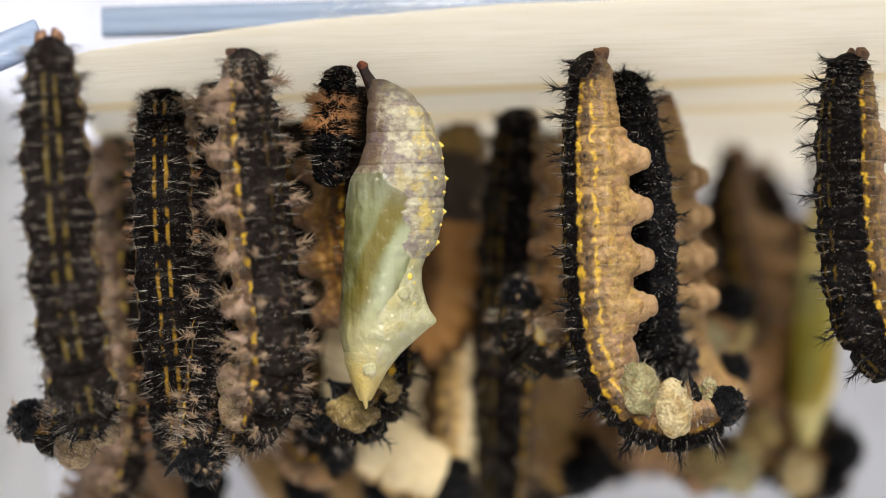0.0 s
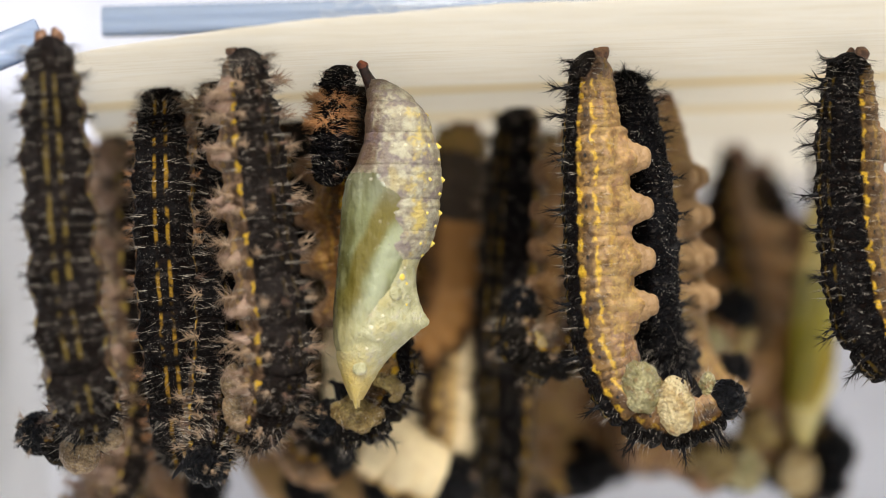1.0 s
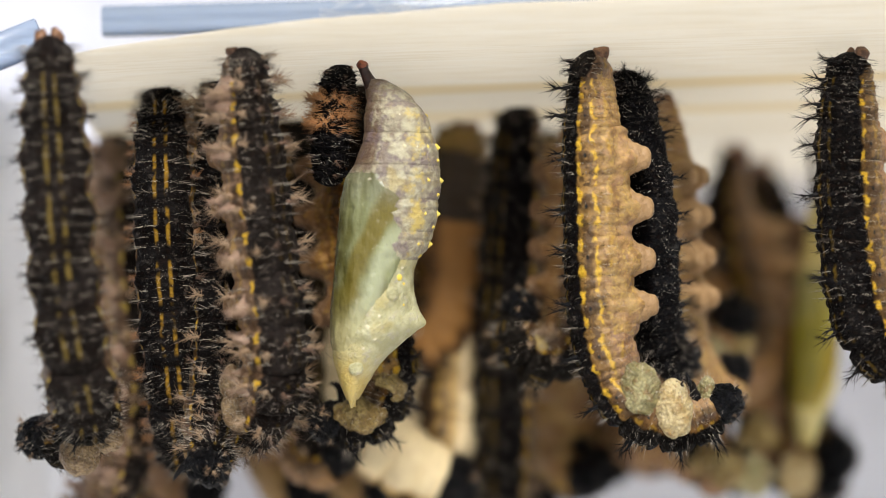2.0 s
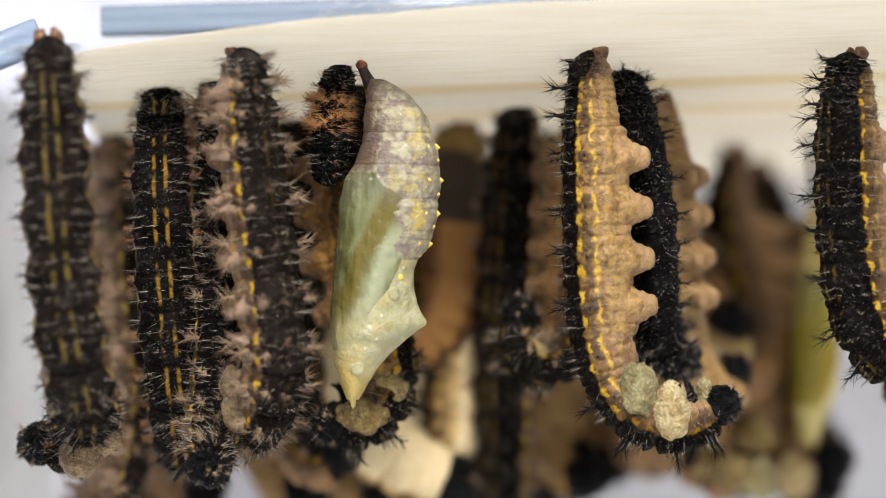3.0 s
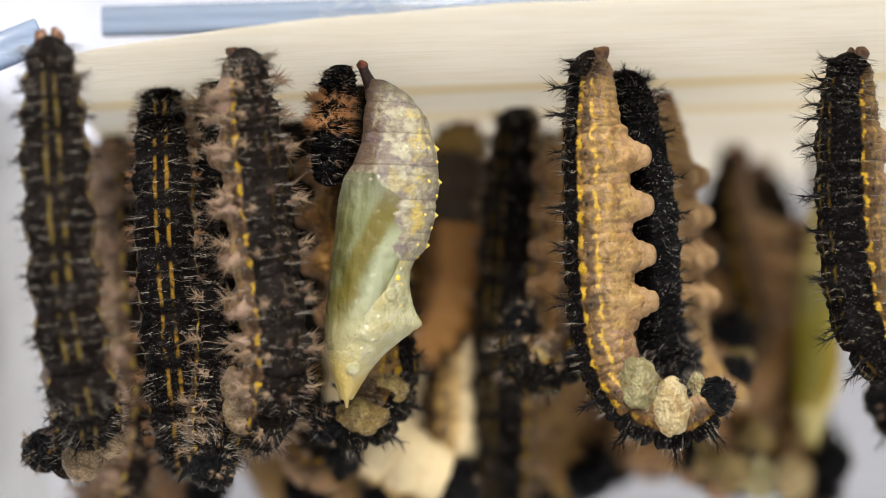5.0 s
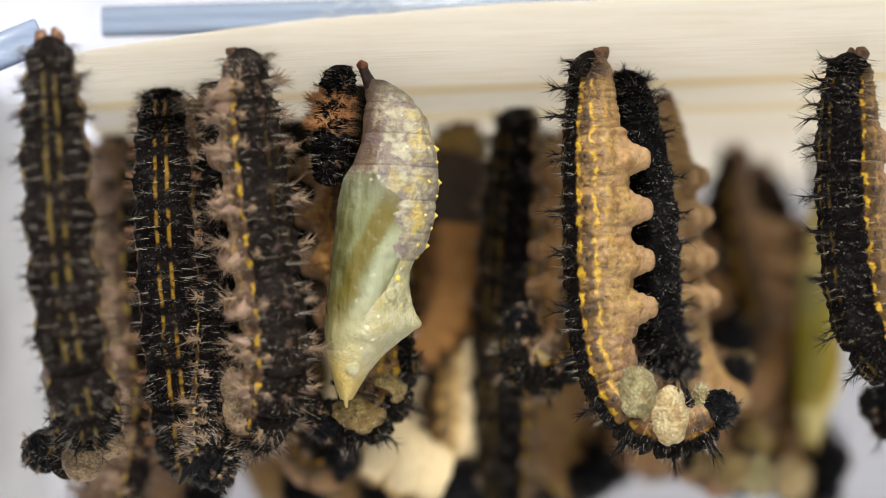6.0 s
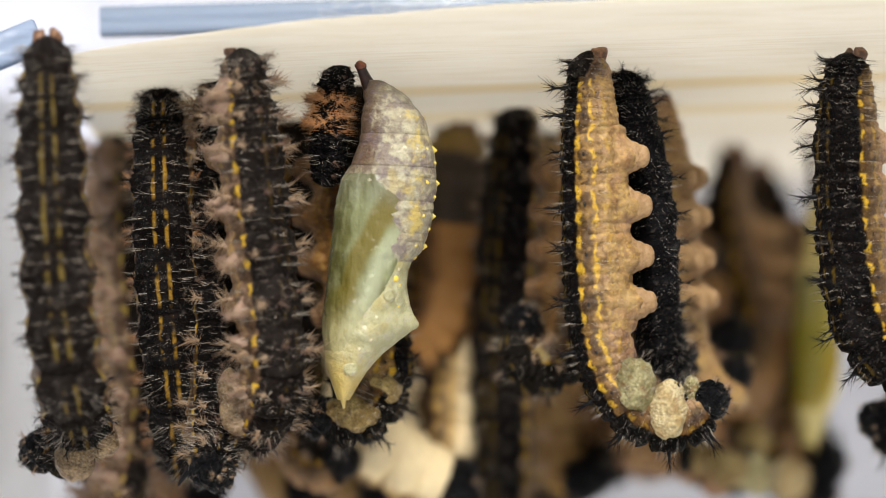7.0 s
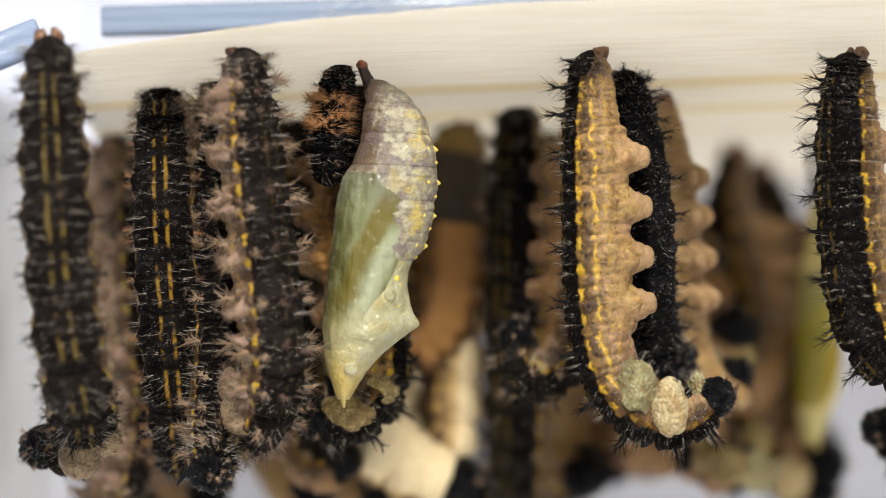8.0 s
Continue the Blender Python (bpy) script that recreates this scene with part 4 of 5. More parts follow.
def wing_mat(name, deep, light, vein, low_col):
    m, nt, b = surface(name, 0.27, 0.5)
    vec = spread(nt, (520, 520, 190), False)
    a = cloud(nt, vec, 1.2, 4, 0.6)
    big = cloud(nt, spread(nt, (1, 1, 0.55), False), 330, 2)
    f = cloud(nt, spread(nt, (1, 1, 1), False), 2400, 3)
    col = blend(nt, ramp(nt, big, 0.38, 0.62), deep, light)
    col = blend(nt, calc(nt, "MULTIPLY", ramp(nt, a, 0.45, 0.68), 0.5), col, vein)
    t = nt.nodes.new("ShaderNodeTexCoord")
    s = nt.nodes.new("ShaderNodeSeparateXYZ")
    nt.links.new(t.outputs["Object"], s.inputs[0])
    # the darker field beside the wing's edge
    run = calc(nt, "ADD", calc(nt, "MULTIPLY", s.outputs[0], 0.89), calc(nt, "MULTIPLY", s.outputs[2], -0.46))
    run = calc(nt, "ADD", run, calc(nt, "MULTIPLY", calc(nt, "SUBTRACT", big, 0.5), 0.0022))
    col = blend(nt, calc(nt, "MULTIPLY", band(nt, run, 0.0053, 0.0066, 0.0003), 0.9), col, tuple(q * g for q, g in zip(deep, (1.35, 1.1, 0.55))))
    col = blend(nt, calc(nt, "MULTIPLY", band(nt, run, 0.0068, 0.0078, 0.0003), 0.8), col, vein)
    rim_side = calc(nt, "ADD", s.outputs[0], calc(nt, "MULTIPLY", calc(nt, "SUBTRACT", a, 0.5), 0.0012))
    col = blend(nt, calc(nt, "MULTIPLY", ramp(nt, rim_side, -0.0012, 0.0002, 1.0, 0.0), 0.75), col, tuple(0.75 * q for q in deep))
    high = ramp(nt, calc(nt, "ADD", s.outputs[2], calc(nt, "MULTIPLY", calc(nt, "SUBTRACT", big, 0.5), 0.008)), -0.0092, -0.0062)
    col = blend(nt, calc(nt, "MULTIPLY", high, 0.7), col, tuple(0.6 * p + 0.10 for p in deep))
    low = ramp(nt, calc(nt, "ADD", s.outputs[2], calc(nt, "MULTIPLY", calc(nt, "SUBTRACT", a, 0.5), 0.006)), -0.0185, -0.0135, 1.0, 0.0)
    col = blend(nt, calc(nt, "MULTIPLY", low, 0.7), col, low_col)
    col = blend(nt, calc(nt, "MULTIPLY", ramp(nt, cells(nt, spread(nt, (1, 1, 1), False), 1300), 0.04, 0.09, 1.0, 0.0), 0.3), col, (0.6, 0.56, 0.35))
    nt.links.new(col, b.inputs["Base Color"])
    b.inputs["Subsurface Weight"].default_value = 0.15
    b.inputs["Subsurface Radius"].default_value = (0.0006, 0.0006, 0.0003)
    relief(nt, b, calc(nt, "ADD", calc(nt, "MULTIPLY", big, 2.0), calc(nt, "ADD", calc(nt, "MULTIPLY", a, 1.8), calc(nt, "MULTIPLY", f, 0.3))), 0.00026, 0.9)
    return m


PUPA_GREY = pupa_mat("grey_mottled_shell", ((0.25, 0.21, 0.145), (0.47, 0.43, 0.29), (0.50, 0.38, 0.11), (0.14, 0.095, 0.075)), 1600, 0.38, True, 0.4)
PUPA_CREAM = pupa_mat("cream_mottled_shell", ((0.36, 0.335, 0.17), (0.50, 0.475, 0.28), (0.52, 0.40, 0.12), (0.40, 0.36, 0.30)), 1300, 0.38, False, 0.35, True)
PUPA_YELLOW = plain("yellow_point", (0.72, 0.52, 0.06), (0.80, 0.64, 0.14), 1500, 0.4, 0.00003)
PUPA_WAX = plain("waxy_point", (0.62, 0.56, 0.36), (0.72, 0.66, 0.46), 1500, 0.35, 0.00003)
PUPA_TIP = plain("yellow_tip", (0.46, 0.33, 0.08), (0.58, 0.46, 0.18), 1500, 0.4, 0.00003)
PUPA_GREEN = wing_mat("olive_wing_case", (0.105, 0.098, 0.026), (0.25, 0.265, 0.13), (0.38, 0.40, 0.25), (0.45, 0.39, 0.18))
PUPA_LIME = wing_mat("lime_wing_case", (0.25, 0.21, 0.018), (0.44, 0.38, 0.06), (0.54, 0.46, 0.12), (0.70, 0.58, 0.20))
PUPA_STRAW = pupa_mat("straw_shell", ((0.55, 0.45, 0.15), (0.68, 0.58, 0.25), (0.62, 0.48, 0.16), (0.46, 0.40, 0.2)), 800, 0.42)
STALK_TIP = plain("rust_tip", (0.10, 0.02, 0.01), (0.30, 0.085, 0.03), 1500, 0.4, 0.0001)
STALK_DARK = plain("dark_stalk", (0.006, 0.004, 0.004), (0.05, 0.016, 0.009), 1200, 0.4, 0.00006)

green_pupa = pupa("green_chrysalis", "olive-green chrysalis with yellow points hanging by its tail", P(640, 113, 0.0), PUPA_GREEN, PUPA_CREAM, PUPA_GREY)

# ---- the caterpillars, front to back ----
DARK_SET = ((20, 1.4, "black"), (62, 1.45, "black"), (104, 0.7, "rusty"))
DUSK_SET = ((22, 0.9, "black"), (64, 1.0, "pale"), (104, 1.1, "pale"))
SIDE_SET = ((16, 1.35, "black"), (44, 0.7, "black"), (118, 0.3, "pale"))
PALE_SET = ((22, 0.8, "rusty"), (66, 1.0, "pale"), (108, 1.0, "pale"))

caterpillar("caterpillar", "dusky black caterpillar with paired yellow lines, head curled up", [(86, 70, -6), (93, 200, -5.5), (106, 400, -5.5), (124, 590, -5.2), (142, 662, -4.8), (150, 704, -2.8), (152, 744, 1.2), (134, 794, 3.0), (95, 808, 3.4), (58, 774, 3.2)],
            2, 2.1, SKIN_DUSKY, ((22, 0.85, "black"), (58, 0.8, "black"), (78, 0.9, "black"), (104, 0.7, "rusty")), detail=2, feet="dull", seed=1, hairs=40, scallop=0.2, fore=SKIN_FORE,
            sway=((0.72, [(0, 1, -6), (0.5, 1, -5), (1, 1, -3), (3, -1, -2), (4, 0, 0), (6, 0, 2), (6.5, -1, 2), (6.8, -3, 2), (7, -16, 2), (7.25, -9, 2), (7.5, 0, 2), (7.75, -8, 1), (8, -7, 0)]),
                  (1.0, [(0, -22, -52), (0.5, -13, -39), (1, -8, -28), (1.5, -8, -25), (3, -5, -9), (3.5, -3, -5), (4, 0, 0), (4.5, 1, 4), (6, 1, 5), (6.5, 4, 15), (7, 0, 4), (7.5, 4, 2), (8, -2, -2)])),
            folds=((10, 146, 806, 0.6, (1.3, 0.9, 1.5), FOLD_TAN), (9, 190, 778, 1.0, (1.2, 0.9, 1.2), FOLD_TAN)))

caterpillar("caterpillar", "black caterpillar with paired orange-yellow lines along its back", [(287, 160, 5), (287, 250, 3), (291, 400, 2), (303, 580, 2), (318, 720, 3), (326, 800, 7), (330, 790, 11)],
            0, 1.85, SKIN_LINED, ((24, 0.7, "black"), (62, 0.9, "rusty"), (82, 0.8, "orange"), (104, 0.9, "orange")), detail=2, feet="dull", seed=2, hairs=44,
            sway=((0.8, [(0, -4, -8), (1, -4, -6), (3, -1, -2), (4, 0, 0), (6, 2, 3), (7, 0, 4), (8, -3, 6)]), (1.0, [(0, -4, -8), (4, 0, 0), (8, -3, 6)])))

caterpillar("caterpillar", "brownish caterpillar with pale tufted spines and yellow flecks", [(430, 90, -3), (440, 200, -2.4), (462, 400, -2.2), (484, 560, -2.4), (488, 660, -2), (470, 730, -0.5), (438, 765, 2), (405, 765, 4.5)],
            42, 2.0, SKIN_SMOKY, {i: ((20, 1.1, "rusty"), (50, 1.3, "pale"), (74, 1.1, "pale"), (92, 1.5, "pale"), (100, 1.25, "fleshy"), (112, 1.5, "pale"), (130, 1.2, "fleshy")) if i < 9 else ((20, 1.0, "rusty"), (45, 1.1, "pale"), (75, 1.1, "pale"), (100, 1.0, "pale")) for i in range(13)}, detail=2, feet="dull", seed=3, hairs=60, scallop=0.15,
            sway=((0.75, [(0, -7, -6), (0.5, -6, -4), (1, 0, -4), (1.5, -3, -3), (4, 0, 0), (6, 0, 2), (7, -3, 3), (8, -4, 2)]), (1.0, [(0, -10, -8), (1, -3, -5), (4, 0, 0), (8, -2, 4)])),
            folds=((9, 428, 732, -1.6, (1.1, 0.8, 1.2), FOLD_TAN), (10, 414, 684, -1.2, (0.8, 0.7, 1.2), FOLD_TAN)))

caterpillar("caterpillar", "black caterpillar with pale bristling spines and yellow side flecks", [(394, 135, 4), (384, 300, 4), (388, 460, 3), (392, 620, 2), (384, 730, 1.2), (374, 800, 0.2), (374, 842, -2.0)],
            28, 1.9, SKIN_BLACK, {i: ((24, 0.9, "black"), (60, 1.2, "pale"), (76, 1.4, "pale"), (92, 1.5, "pale"), (108, 1.6, "pale")) if i < 8 else ((20, 1.0, "rusty"), (50, 1.1, "pale"), (75, 1.0, "rusty"), (100, 1.1, "pale"), (130, 0.9, "black")) for i in range(13)}, detail=2, feet="dull", seed=4, hairs=80,
            sway=((0.6, [(0, -8, -5), (1, -3, -3), (4, 0, 0), (8, 0, 3)]),
                  (1.0, [(0, -22, -9), (0.5, -17, -6), (1, -8, -6), (3, -3, -2), (4, 0, 0), (6, 4, 3), (7, 6, 4), (8, 1, 8)])))

ORANGE_TUFT = ((8, 0.9, "orange"), (26, 0.85, "orange"), (44, 0.95, "orange"), (64, 0.85, "orange"), (80, 0.85, "orange"), (100, 0.8, "black"), (140, 0.8, "black"))
BLACK_TUFT = ((15, 0.7, "black"), (45, 0.7, "rusty"), (75, 0.7, "black"), (110, 0.7, "black"))
caterpillar("shed_skin", "crumpled black shed larval skin with an orange tuft", [(606, 116, 1.5), (600, 150, 1.5), (588, 200, 1.0), (586, 260, 1.0), (580, 318, 1.8)],
            -25, 1.18, SKIN_INK, {0: BLACK_TUFT, 1: BLACK_TUFT, 2: ORANGE_TUFT, 3: ORANGE_TUFT, 4: BLACK_TUFT, 5: BLACK_TUFT, 6: BLACK_TUFT}, detail=2, rings=7, head=False, seed=5, hairs=9, tuft=(2, 3),
            category="shed skin", group="shed skins", scallop=0.05, crumple=4.0)

caterpillar("caterpillar", "tan and black caterpillar hooked upward behind the green chrysalis", [(632, 145, 6), (618, 330, 6), (632, 480, 6), (676, 590, 5.5), (692, 670, 5), (665, 742, 4.5), (608, 762, 4), (572, 738, 4)],
            75, 1.95, SKIN_TAN, SIDE_SET, detail=2, feet="dull", seed=6, hairs=50, bands={i: SKIN_GOLDEN for i in range(7)}, fore=SKIN_FORE,
            sway=((0.6, [(0, -6, -4), (1, -3, -3), (4, 0, 0), (6, 0, 1), (8, -4, 0)]),
                  (1.0, [(0, -21, -10), (0.5, -18, -7), (1, -13, -7), (1.5, -10, -5), (3, -1, -2), (4, 0, 0), (4.5, 0, 0), (6, -10, -7), (6.5, -6, -7), (7, -18, -12), (7.5, -30, -14), (8, -30, -14)])),
            folds=((8, 690, 688, 3.6, (1.5, 1.2, 1.2), FOLD_DULL), (10, 645, 738, 3.0, (1.7, 1.3, 1.15), FOLD_DULL)))

caterpillar("caterpillar", "tan caterpillar with black back and yellow side lines, hooked", [(1046, 96, 0), (1048, 200, 0), (1053, 400, 0), (1060, 560, 0), (1082, 665, 0), (1132, 742, 0), (1195, 760, 0), (1252, 738, 0), (1286, 700, 0)],
            -84, 1.95, SKIN_TAN, SIDE_SET, detail=2, feet="tan", seed=7, hairs=56, scallop=0.06, fore=SKIN_FORE, bands={0: SKIN_SMOKY, 7: SKIN_MAUVE, 8: SKIN_MAUVE},
            sway=((0.62, [(0, -2, -5), (1, 0, -5), (3, 0, -1), (4, 0, 0), (4.5, 3, 3), (6, -2, 4), (6.5, 1, 3), (7, 1, 6), (7.5, 3, 6), (8, -3, -2)]),
                  (0.85, [(0, 3, -9), (0.5, 0, -7), (1, 6, -12), (1.5, 5, -9), (3, 3, -4), (3.5, 6, -6), (4, 0, 0), (4.5, 16, -17), (6, -1, 5), (6.5, 2, 0), (7, 13, -6), (7.5, 8, -1), (8, 2, -10)]),
                  (1.0, [(0, 14, 0), (0.5, 15, 2), (1, 14, -12), (1.5, 14, -6), (3, 7, -1), (3.5, 0, -7), (4, 0, 0), (4.5, -12, -27), (6, 1, 6), (6.5, 7, 2), (7, -16, -14), (7.5, -2, -7), (8, -5, -17)])),
            folds=((8, 1130, 690, -2.0, (1.2, 1.1, 1.8), FOLD_GREEN), (9, 1187, 734, -1.7, (1.22, 1.1, 1.85), FOLD_CREAM), (11, 1238, 702, -0.6, (0.55, 0.8, 1.1), FOLD_GREEN), (10, 1232, 750, -0.9, (0.75, 0.8, 0.7), FOLD_DULL)))

caterpillar("caterpillar", "black spiny caterpillar with white points, seen past a tan one", [(1104, 130, 4), (1120, 210, 3), (1142, 330, 3), (1152, 450, 3), (1160, 560, 4.5), (1180, 625, 6), (1225, 640, 8)],
            55, 1.75, SKIN_INK, ((20, 1.2, "black"), (58, 1.3, "black"), (100, 0.8, "black")), detail=2, feet="dull", seed=8, hairs=26,
            sway=((0.8, [(0, -8, 0), (1, -3, 0), (3, -2, 0), (4, 0, 0), (7, 1, 3), (7.5, -5, 8), (8, -10, 0)]), (1.0, [(0, -8, 0), (4, 0, 0), (8, -10, 0)])))

caterpillar("caterpillar", "black spiny caterpillar with a row of yellow flecks, tail bent aside", [(1505, 98, 0), (1500, 200, 0), (1503, 350, 0), (1512, 480, 0), (1538, 590, 0), (1600, 650, 0), (1665, 625, 1), (1700, 560, 2)],
            -54, 2.05, SKIN_BLACK, DARK_SET, detail=2, feet="tan", seed=9, hairs=44,
            sway=((0.7, [(0, 0, -6), (1, 0, -5), (4, 0, 0), (8, 2, 4)]), (1.0, [(0, 0, -8), (4, 0, 0), (8, 0, 6)])))

caterpillar("caterpillar", "brown caterpillar with pale tufts behind darker ones", [(205, 240, 18), (205, 350, 15), (215, 550, 11), (235, 720, 10), (205, 860, 10), (170, 930, 12), (140, 900, 13)],
            75, 2.0, SKIN_DUSKY, ((22, 0.8, "rusty"), (60, 1.3, "pale"), (75, 1.6, "pale"), (95, 1.5, "fleshy"), (105, 1.7, "pale"), (120, 1.5, "fleshy"), (140, 1.7, "pale"), (160, 1.4, "fleshy")), detail=1, feet="dull", seed=10, hairs=40, sway=((1.0, [(0, -8, -10), (4, 0, 0), (8, 3, 6)]),))

caterpillar("caterpillar", "tan caterpillar with blunt prolegs, behind a black one", [(1165, 168, 10), (1178, 300, 10), (1190, 450, 10), (1206, 600, 11), (1240, 680, 12), (1290, 700, 13), (1300, 640, 13)],
            -140, 1.8, SKIN_TAN, SIDE_SET, detail=1, feet="tan", seed=11, hairs=14, sway=((1.0, [(0, -4, -5), (4, 0, 0), (8, 2, 4)]),))

caterpillar("caterpillar", "dark straight caterpillar with a yellow-flecked tan side, behind", [(918, 182, 13), (914, 300, 13), (906, 450, 14), (899, 600, 15), (896, 740, 16.5), (895, 850, 18), (893, 960, 19)],
            -35, 2.05, SKIN_BLACK, DUSK_SET, detail=1, feet="dull", seed=12, hairs=30,
            sway=((0.5, [(0, 0, -3), (4, 0, 0), (7, -2, 2), (7.5, 8, -4), (8, 20, -10)]), (1.0, [(0, -8, -4), (1, 0, -4), (4, 0, 0), (6, 0, 2), (7, 6, 0), (8, 28, -10)])))

caterpillar("caterpillar", "bristling dark caterpillar hooked upward behind the tan one", [(1035, 150, 9), (1030, 300, 9), (1026, 480, 8), (1012, 600, 7.5), (975, 652, 7), (930, 640, 6.5), (910, 590, 6.5), (935, 548, 6.5)],
            78, 1.8, SKIN_UMBER, DUSK_SET, detail=1, feet="dull", seed=22, hairs=30,
            sway=((0.6, [(0, 0, -5), (4, 0, 0), (7, 0, 4), (8, 0, 8)]),
                  (1.0, [(0, -3, -40), (0.5, -3, -31), (1, -2, -25), (1.5, -2, -21), (3, -1, -6), (3.5, 0, -2), (4, 0, 0), (4.5, 0, 6), (6, -1, 13), (6.5, 2, 12), (7, 8, 9), (7.5, 10, 28), (8, -6, 34)])),
            folds=((9, 955, 628, 5.6, (1.1, 0.9, 1.0), FOLD_DULL),))

caterpillar("caterpillar", "orange-brown caterpillar hanging at the back, dark head curled up", [(1295, 262, 30), (1290, 380, 30), (1302, 480, 30), (1335, 580, 28), (1335, 660, 25), (1285, 680, 22), (1262, 620, 21), (1310, 560, 20)],
            -80, 2.3, SKIN_UMBER, ((20, 1.0, "black"), (64, 1.0, "rusty")), detail=1, feet="tan", seed=13, hairs=0, taper=0.6,
            sway=((0.5, [(0, 0, -5), (4, 0, 0), (8, 4, 4)]), (1.0, [(0, -2, -38), (0.5, 0, -24), (1, 3, -26), (1.5, 3, -16), (3, 0, -4), (4, 0, 0), (4.5, 0, 11), (6, -2, 20), (7, -2, 26), (7.5, -2, 26), (8, 3, 10)])),
            folds=((9, 1290, 630, 20, (1.6, 1.2, 1.5), FOLD_DULL), (10, 1250, 640, 19, (1.2, 1.2, 1.3), FOLD_GREEN)))

# its upper rings carry the strip's shade as near-black colour
caterpillar("caterpillar", "dark brown caterpillar hanging at the back", [(1358, 300, 36), (1374, 420, 36), (1378, 560, 36), (1385, 700, 34), (1425, 790, 28), (1468, 835, 25), (1462, 800, 25)],
            75, 2.4, SKIN_UMBER, ((20, 1.0, "black"), (64, 1.0, "rusty")), detail=1, feet="dull", seed=14, hairs=0, taper=0.6, bands={i: SKIN_SHADED for i in range(9)},
            sway=((0.6, [(0, 0, 0), (8, 0, 2)]), (1.0, [(0, 20, -23), (0.5, 13, -21), (1, 6, -16), (1.5, 12, -13), (3, 4, -3), (4, 0, 0), (6, -5, -1), (8, -11, 2)])))

caterpillar("caterpillar", "olive-brown caterpillar with an orange belly, behind the chrysalis", [(818, 215, 19), (805, 320, 19), (798, 430, 18.5), (794, 520, 18), (768, 590, 17.5), (726, 610, 17), (704, 570, 17)],
            -165, 2.35, SKIN_RUST, ((20, 1.0, "black"), (64, 1.0, "rusty")), detail=1, feet="dull", seed=15, hairs=0, show_feet=False, lobe=0.0, bands={0: SKIN_OLIVE, 1: SKIN_OLIVE, 2: SKIN_SHADED, 3: SKIN_SHADED, 4: SKIN_SHADED}, sway=((1.0, [(0, 4, -6), (4, 0, 0), (8, -4, 6)]),))

caterpillar("caterpillar", "reddish-brown caterpillar far back with a dark head", [(985, 230, 26), (975, 400, 26), (960, 560, 26), (960, 690, 25), (984, 768, 24), (1026, 806, 23), (1066, 816, 22)],
            -60, 1.9, SKIN_BROWN, ((20, 1.0, "black"), (64, 1.0, "rusty")), detail=1, feet="dull", seed=17, hairs=0, sway=((1.0, [(0, -10, -12), (0.5, -5, -8), (1, -24, -8), (1.5, -24, -8), (3, -20, -3), (3.5, 8, 4), (4, 0, -12), (4.5, 5, 4), (6, 3, 2), (6.5, 8, 11), (7, 12, 4), (7.5, 5, -8), (8, -14, 7)]),))

caterpillar("caterpillar", "brown caterpillar far back with cream folds near its head", [(1300, 268, 34), (1290, 420, 32), (1240, 600, 27), (1250, 720, 24), (1240, 810, 22), (1290, 850, 21), (1340, 830, 21)],
            150, 2.2, SKIN_BROWN, ((20, 1.0, "black"), (64, 1.0, "rusty")), detail=1, feet="dull", seed=18, hairs=0, taper=0.6, bands={i: SKIN_SHADED for i in range(5)},
            sway=((1.0, [(0, -36, -14), (1, -25, -16), (3, 3, -2), (4, 0, 0), (8, -6, -14)]),), folds=((10, 1295, 838, 18.5, (1.4, 1.0, 1.3), FOLD_DULL), (9, 1250, 812, 19.5, (1.3, 1.0, 1.2), FOLD_DULL), (11, 1345, 850, 18.5, (1.2, 1.0, 1.3), FOLD_GREEN)))

caterpillar("caterpillar", "dark brown caterpillar behind the hooked tan one", [(520, 195, 15), (525, 350, 15), (530, 550, 15), (525, 720, 15), (545, 820, 14), (590, 830, 13), (610, 790, 13)],
            60, 2.0, SKIN_UMBER, PALE_SET, detail=1, feet="tan", seed=19, hairs=0, sway=((1.0, [(0, -8, -6), (4, 0, 0), (8, 5, 4)]),))

caterpillar("caterpillar", "black caterpillar just behind, its head dipping low", [(1650, 170, 9), (1655, 350, 9), (1650, 520, 9), (1630, 660, 9), (1595, 742, 9), (1562, 735, 8.5), (1555, 700, 8)],
            40, 1.9, SKIN_BLACK, DARK_SET, detail=1, feet="dull", seed=20, hairs=20,
            sway=((1.0, [(0, 60, -40), (3, 45, -30), (4.0, 30, -20), (4.7, 12, -12), (5.8, 0, -6), (6.5, 0, 0), (7, 1, 23), (7.5, 4, 33), (8, 3, 38)]),))

caterpillar("caterpillar", "caterpillar with blunt feet and a belly painted sunlit cream, behind the chrysalis", [(806, 228, 21), (800, 340, 21), (797, 480, 20), (800, 620, 19), (800, 740, 18), (782, 850, 17), (735, 930, 16), (690, 930, 16)],
            -75, 2.15, SKIN_SUNLIT, ((20, 1.0, "rusty"), (64, 1.0, "pale")), detail=1, feet="tan", seed=61, hairs=0, show_feet=False, lobe=0.0, scallop=0.30, sway=((1.0, [(0, 8, -8), (1, -6, -4), (4, 0, 0), (6, 3, 0), (8, -6, 6)]),))

caterpillar("caterpillar", "caterpillar painted sunlit cream, low down at the back, bent sideways", [(590, 200, 17), (600, 400, 17), (622, 620, 16.5), (646, 745, 16), (694, 806, 15.5), (756, 836, 15.5), (822, 862, 16)],
            -150, 2.6, SKIN_SUNLIT, ((20, 1.0, "pale"),), detail=1, feet="tan", seed=62, hairs=0, show_feet=False, sway=((1.0, [(0, -6, -6), (4, 0, 0), (8, 5, 3)]),))

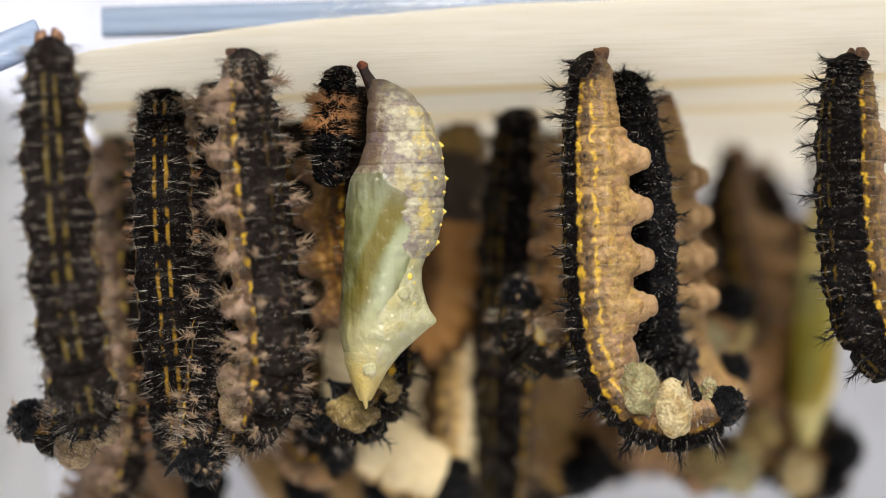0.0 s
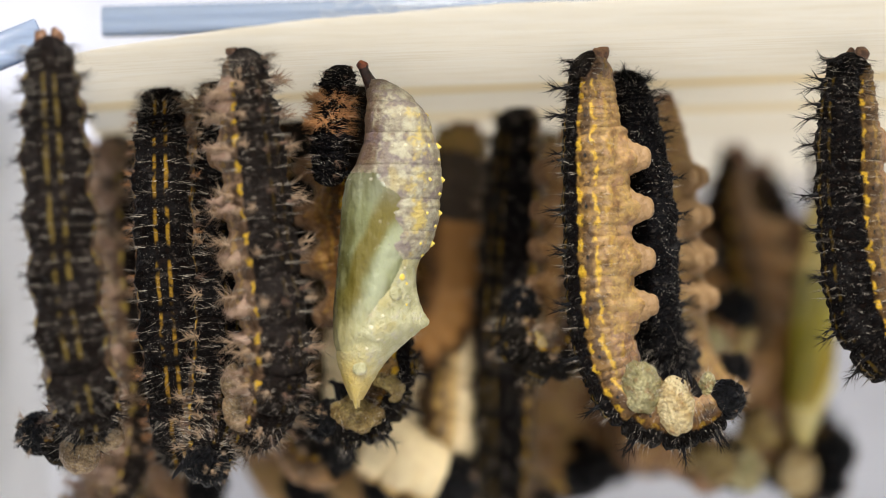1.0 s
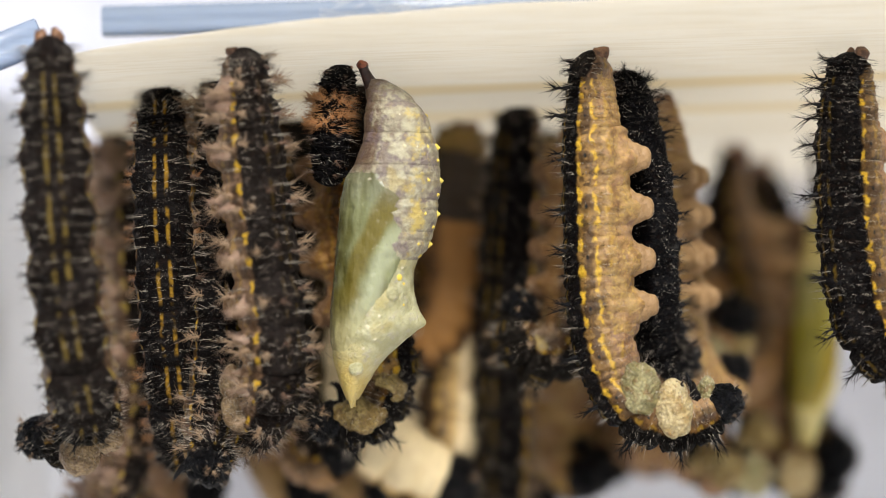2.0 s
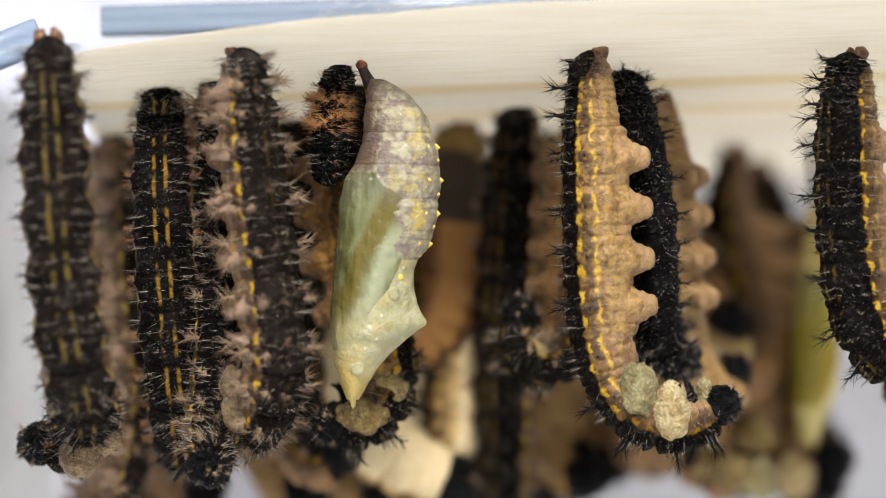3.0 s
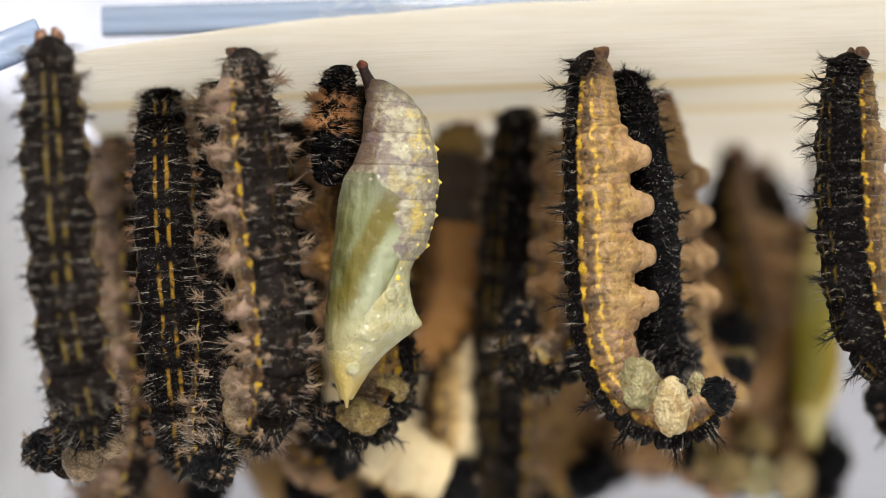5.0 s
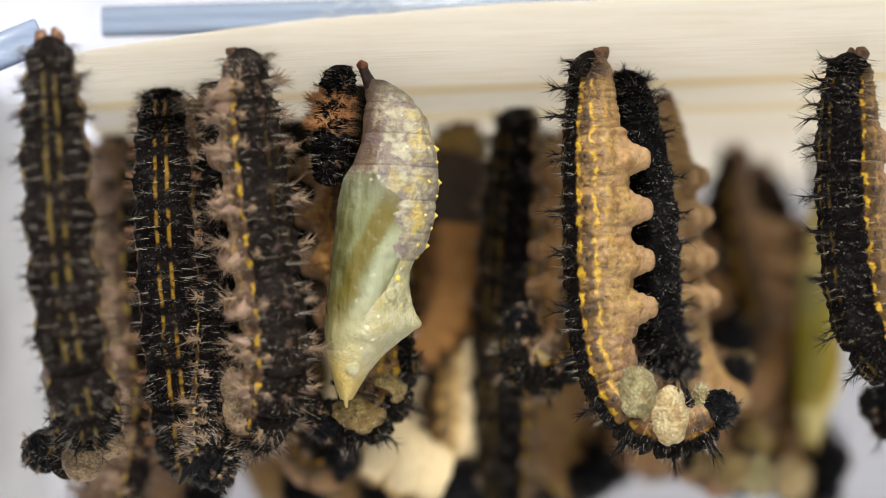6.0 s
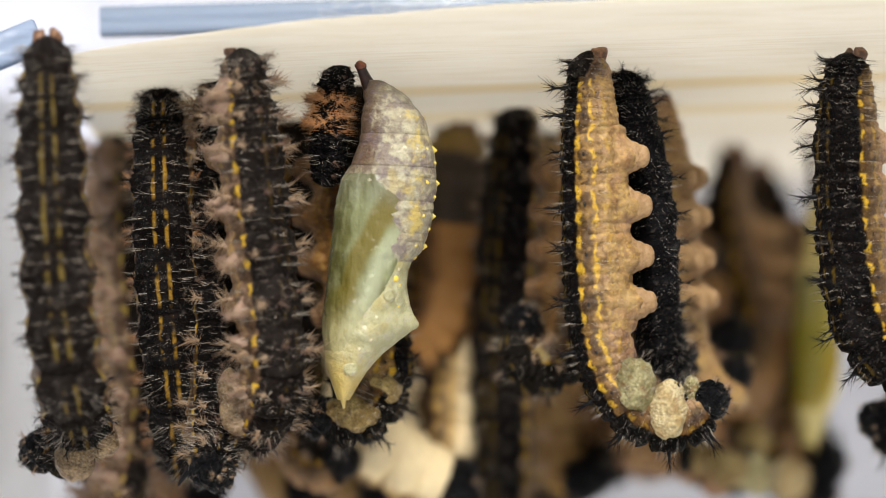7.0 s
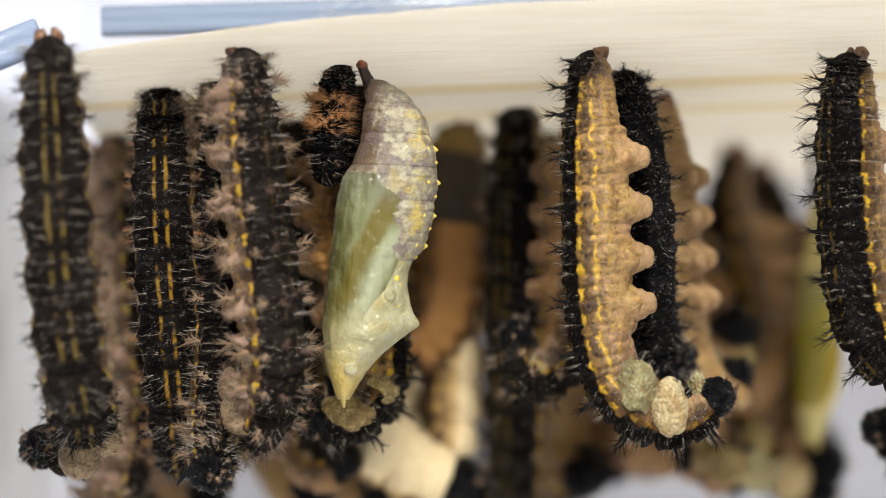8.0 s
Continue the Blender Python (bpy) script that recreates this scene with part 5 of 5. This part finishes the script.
caterpillar("caterpillar", "brown caterpillar behind with dull swollen folds near its head", [(1304, 268, 36), (1325, 420, 34), (1345, 600, 29), (1352, 730, 26), (1330, 815, 25), (1285, 835, 24), (1262, 790, 24)],
            120, 2.1, SKIN_BROWN, ((20, 1.0, "black"), (64, 1.0, "rusty")), detail=1, feet="dull", seed=63, hairs=0, taper=0.6, bands={i: SKIN_SHADED for i in range(5)}, sway=((1.0, [(0, 14, -12), (4, 0, 0), (8, -6, 4)]),),
            folds=((9, 1335, 770, 23.5, (1.5, 1.1, 1.4), FOLD_DULL), (10, 1300, 815, 22.8, (1.4, 1.1, 1.2), FOLD_DULL)))

caterpillar("caterpillar", "rust-brown caterpillar behind the far chrysalis, head low", [(1345, 290, 38), (1372, 450, 35), (1396, 600, 30), (1402, 730, 28), (1395, 830, 26), (1430, 880, 25), (1470, 850, 25)],
            -140, 2.1, SKIN_UMBER, ((20, 1.0, "black"), (64, 1.0, "rusty")), detail=1, feet="dull", seed=64, hairs=0, taper=0.6, bands={i: SKIN_SHADED for i in range(7)}, sway=((1.0, [(0, 10, -12), (4, 0, 0), (8, -6, 4)]),),
            folds=((10, 1405, 845, 23.5, (1.3, 1.1, 1.6), FOLD_CREAM),))

caterpillar("caterpillar", "tan-brown caterpillar lying low behind the hooked one", [(1130, 205, 22), (1140, 380, 22), (1150, 560, 21), (1146, 690, 20), (1122, 775, 20), (1180, 806, 20), (1240, 796, 20)],
            170, 1.6, SKIN_BROWN, ((20, 1.0, "black"), (64, 1.0, "rusty")), detail=1, feet="dull", seed=65, hairs=0, sway=((1.0, [(0, 10, -6), (4, 0, 0), (8, -6, 6)]),))

# the dense row far behind
FAR = [(455, 25, 120, "tan"), (560, 30, -150, "brown"), (640, 26, 150, "tan"), (715, 34, 170, "pale"), (770, 35, 120, "brown"), (905, 34, -40, "brown"),
       (1040, 34, 160, "brown"), (1100, 30, 30, "brown"), (962, 24, -160, "tan"), (330, 24, 160, "brown"), (255, 27, -120, "tan"), (690, 36, 90, "pale")]
# the pale hue has sunlight painted into its belly colour
HUES = {"tan": SKIN_TAN, "rust": SKIN_RUST, "brown": SKIN_BROWN, "pale": SKIN_SUNLIT}
for n, (px, d, turn_by, hue) in enumerate(FAR):
    rnd = random.Random(n + 70)
    top = HIGH / 2 - roof(P(px, 0, d).x, d * 0.001) / (K * (1 + d * 0.001 / EYE)) + 4
    foot = rnd.uniform(-30, 30)
    q = 0.93 if 1000 < px < 1150 else 1.02
    caterpillar("caterpillar", "%s caterpillar hanging in the crowd at the back" % {"tan": "tan and black", "rust": "rust-brown", "brown": "dark brown", "pale": "pale cream-bellied"}[hue],
                [(px, top, d), (px + foot * 0.3, top + 180 * q, d), (px + foot * 0.7, top + 360 * q, d), (px + foot, top + 520 * q, d), (px + foot * 1.4 + 30, top + 600 * q, d - 2), (px + foot + 70, top + 590 * q, d - 4)],
                turn_by, 2.3, HUES[hue], ((20, 1.0, "black"), (64, 1.0, "rusty")), detail=0, feet="tan", hairs=0, seed=40 + n,
                sway=((1.0, [(0, rnd.uniform(-10, 10), -8), (2, rnd.uniform(-5, 5), -4), (4, 0, 0), (6, rnd.uniform(-8, 8), 3), (8, rnd.uniform(-12, 12), rnd.uniform(-6, 6))]),))

far_pupa = pupa("green_chrysalis", "yellow-green chrysalis with two head horns, hanging behind", P(1434, 330, 24), PUPA_LIME, PUPA_STRAW, PUPA_STRAW, 0.82, 3.9)
# a smaller one than the green one in front
for piece in far_pupa.children_recursive:
    piece.data.transform(Matrix.Scale(0.85, 4))
    piece.location *= 0.85
far_pupa.rotation_euler = (0, 0, radians(42))


def motions():
    for ob, rows in KEYED:
        walk(ob, rows)
    # the chrysalis swings a little on its stalk
    swing = [(0.0, -1.2), (0.3, -1.3), (0.5, -1.2), (0.8, -0.3), (1.0, 0.3), (1.5, 1.1), (3.0, 0.8), (3.5, 1.4), (4.0, 1.5), (4.5, 1.85), (6.0, 2.1), (6.5, 2.15), (7.0, 2.3), (7.5, 2.2), (8.0, 2.5)]
    turn = [(0.0, 0), (0.5, -4), (1.5, -5), (4.0, 0), (8.0, 3)]
    at = green_pupa.location.copy()
    walk(green_pupa, [(t, Matrix.Translation(at) @ pose(0, 0, 0, 0, a, 0) @ pose(0, 0, 0, 0, 0, interp(turn, t)[0])) for t, a in swing])
    at2 = far_pupa.location.copy()
    walk(far_pupa, [(t, Matrix.Translation(at2) @ pose(0, 0, 0, 0, a, 0) @ pose(0, 0, 0, 0, 0, 42)) for t, a in
                    ((0.0, 0.8), (0.5, 1.9), (1.0, 1.7), (1.5, 1.2), (3.0, 0.0), (4.0, 0.0), (6.0, -0.4), (8.0, -0.7))])


motions()
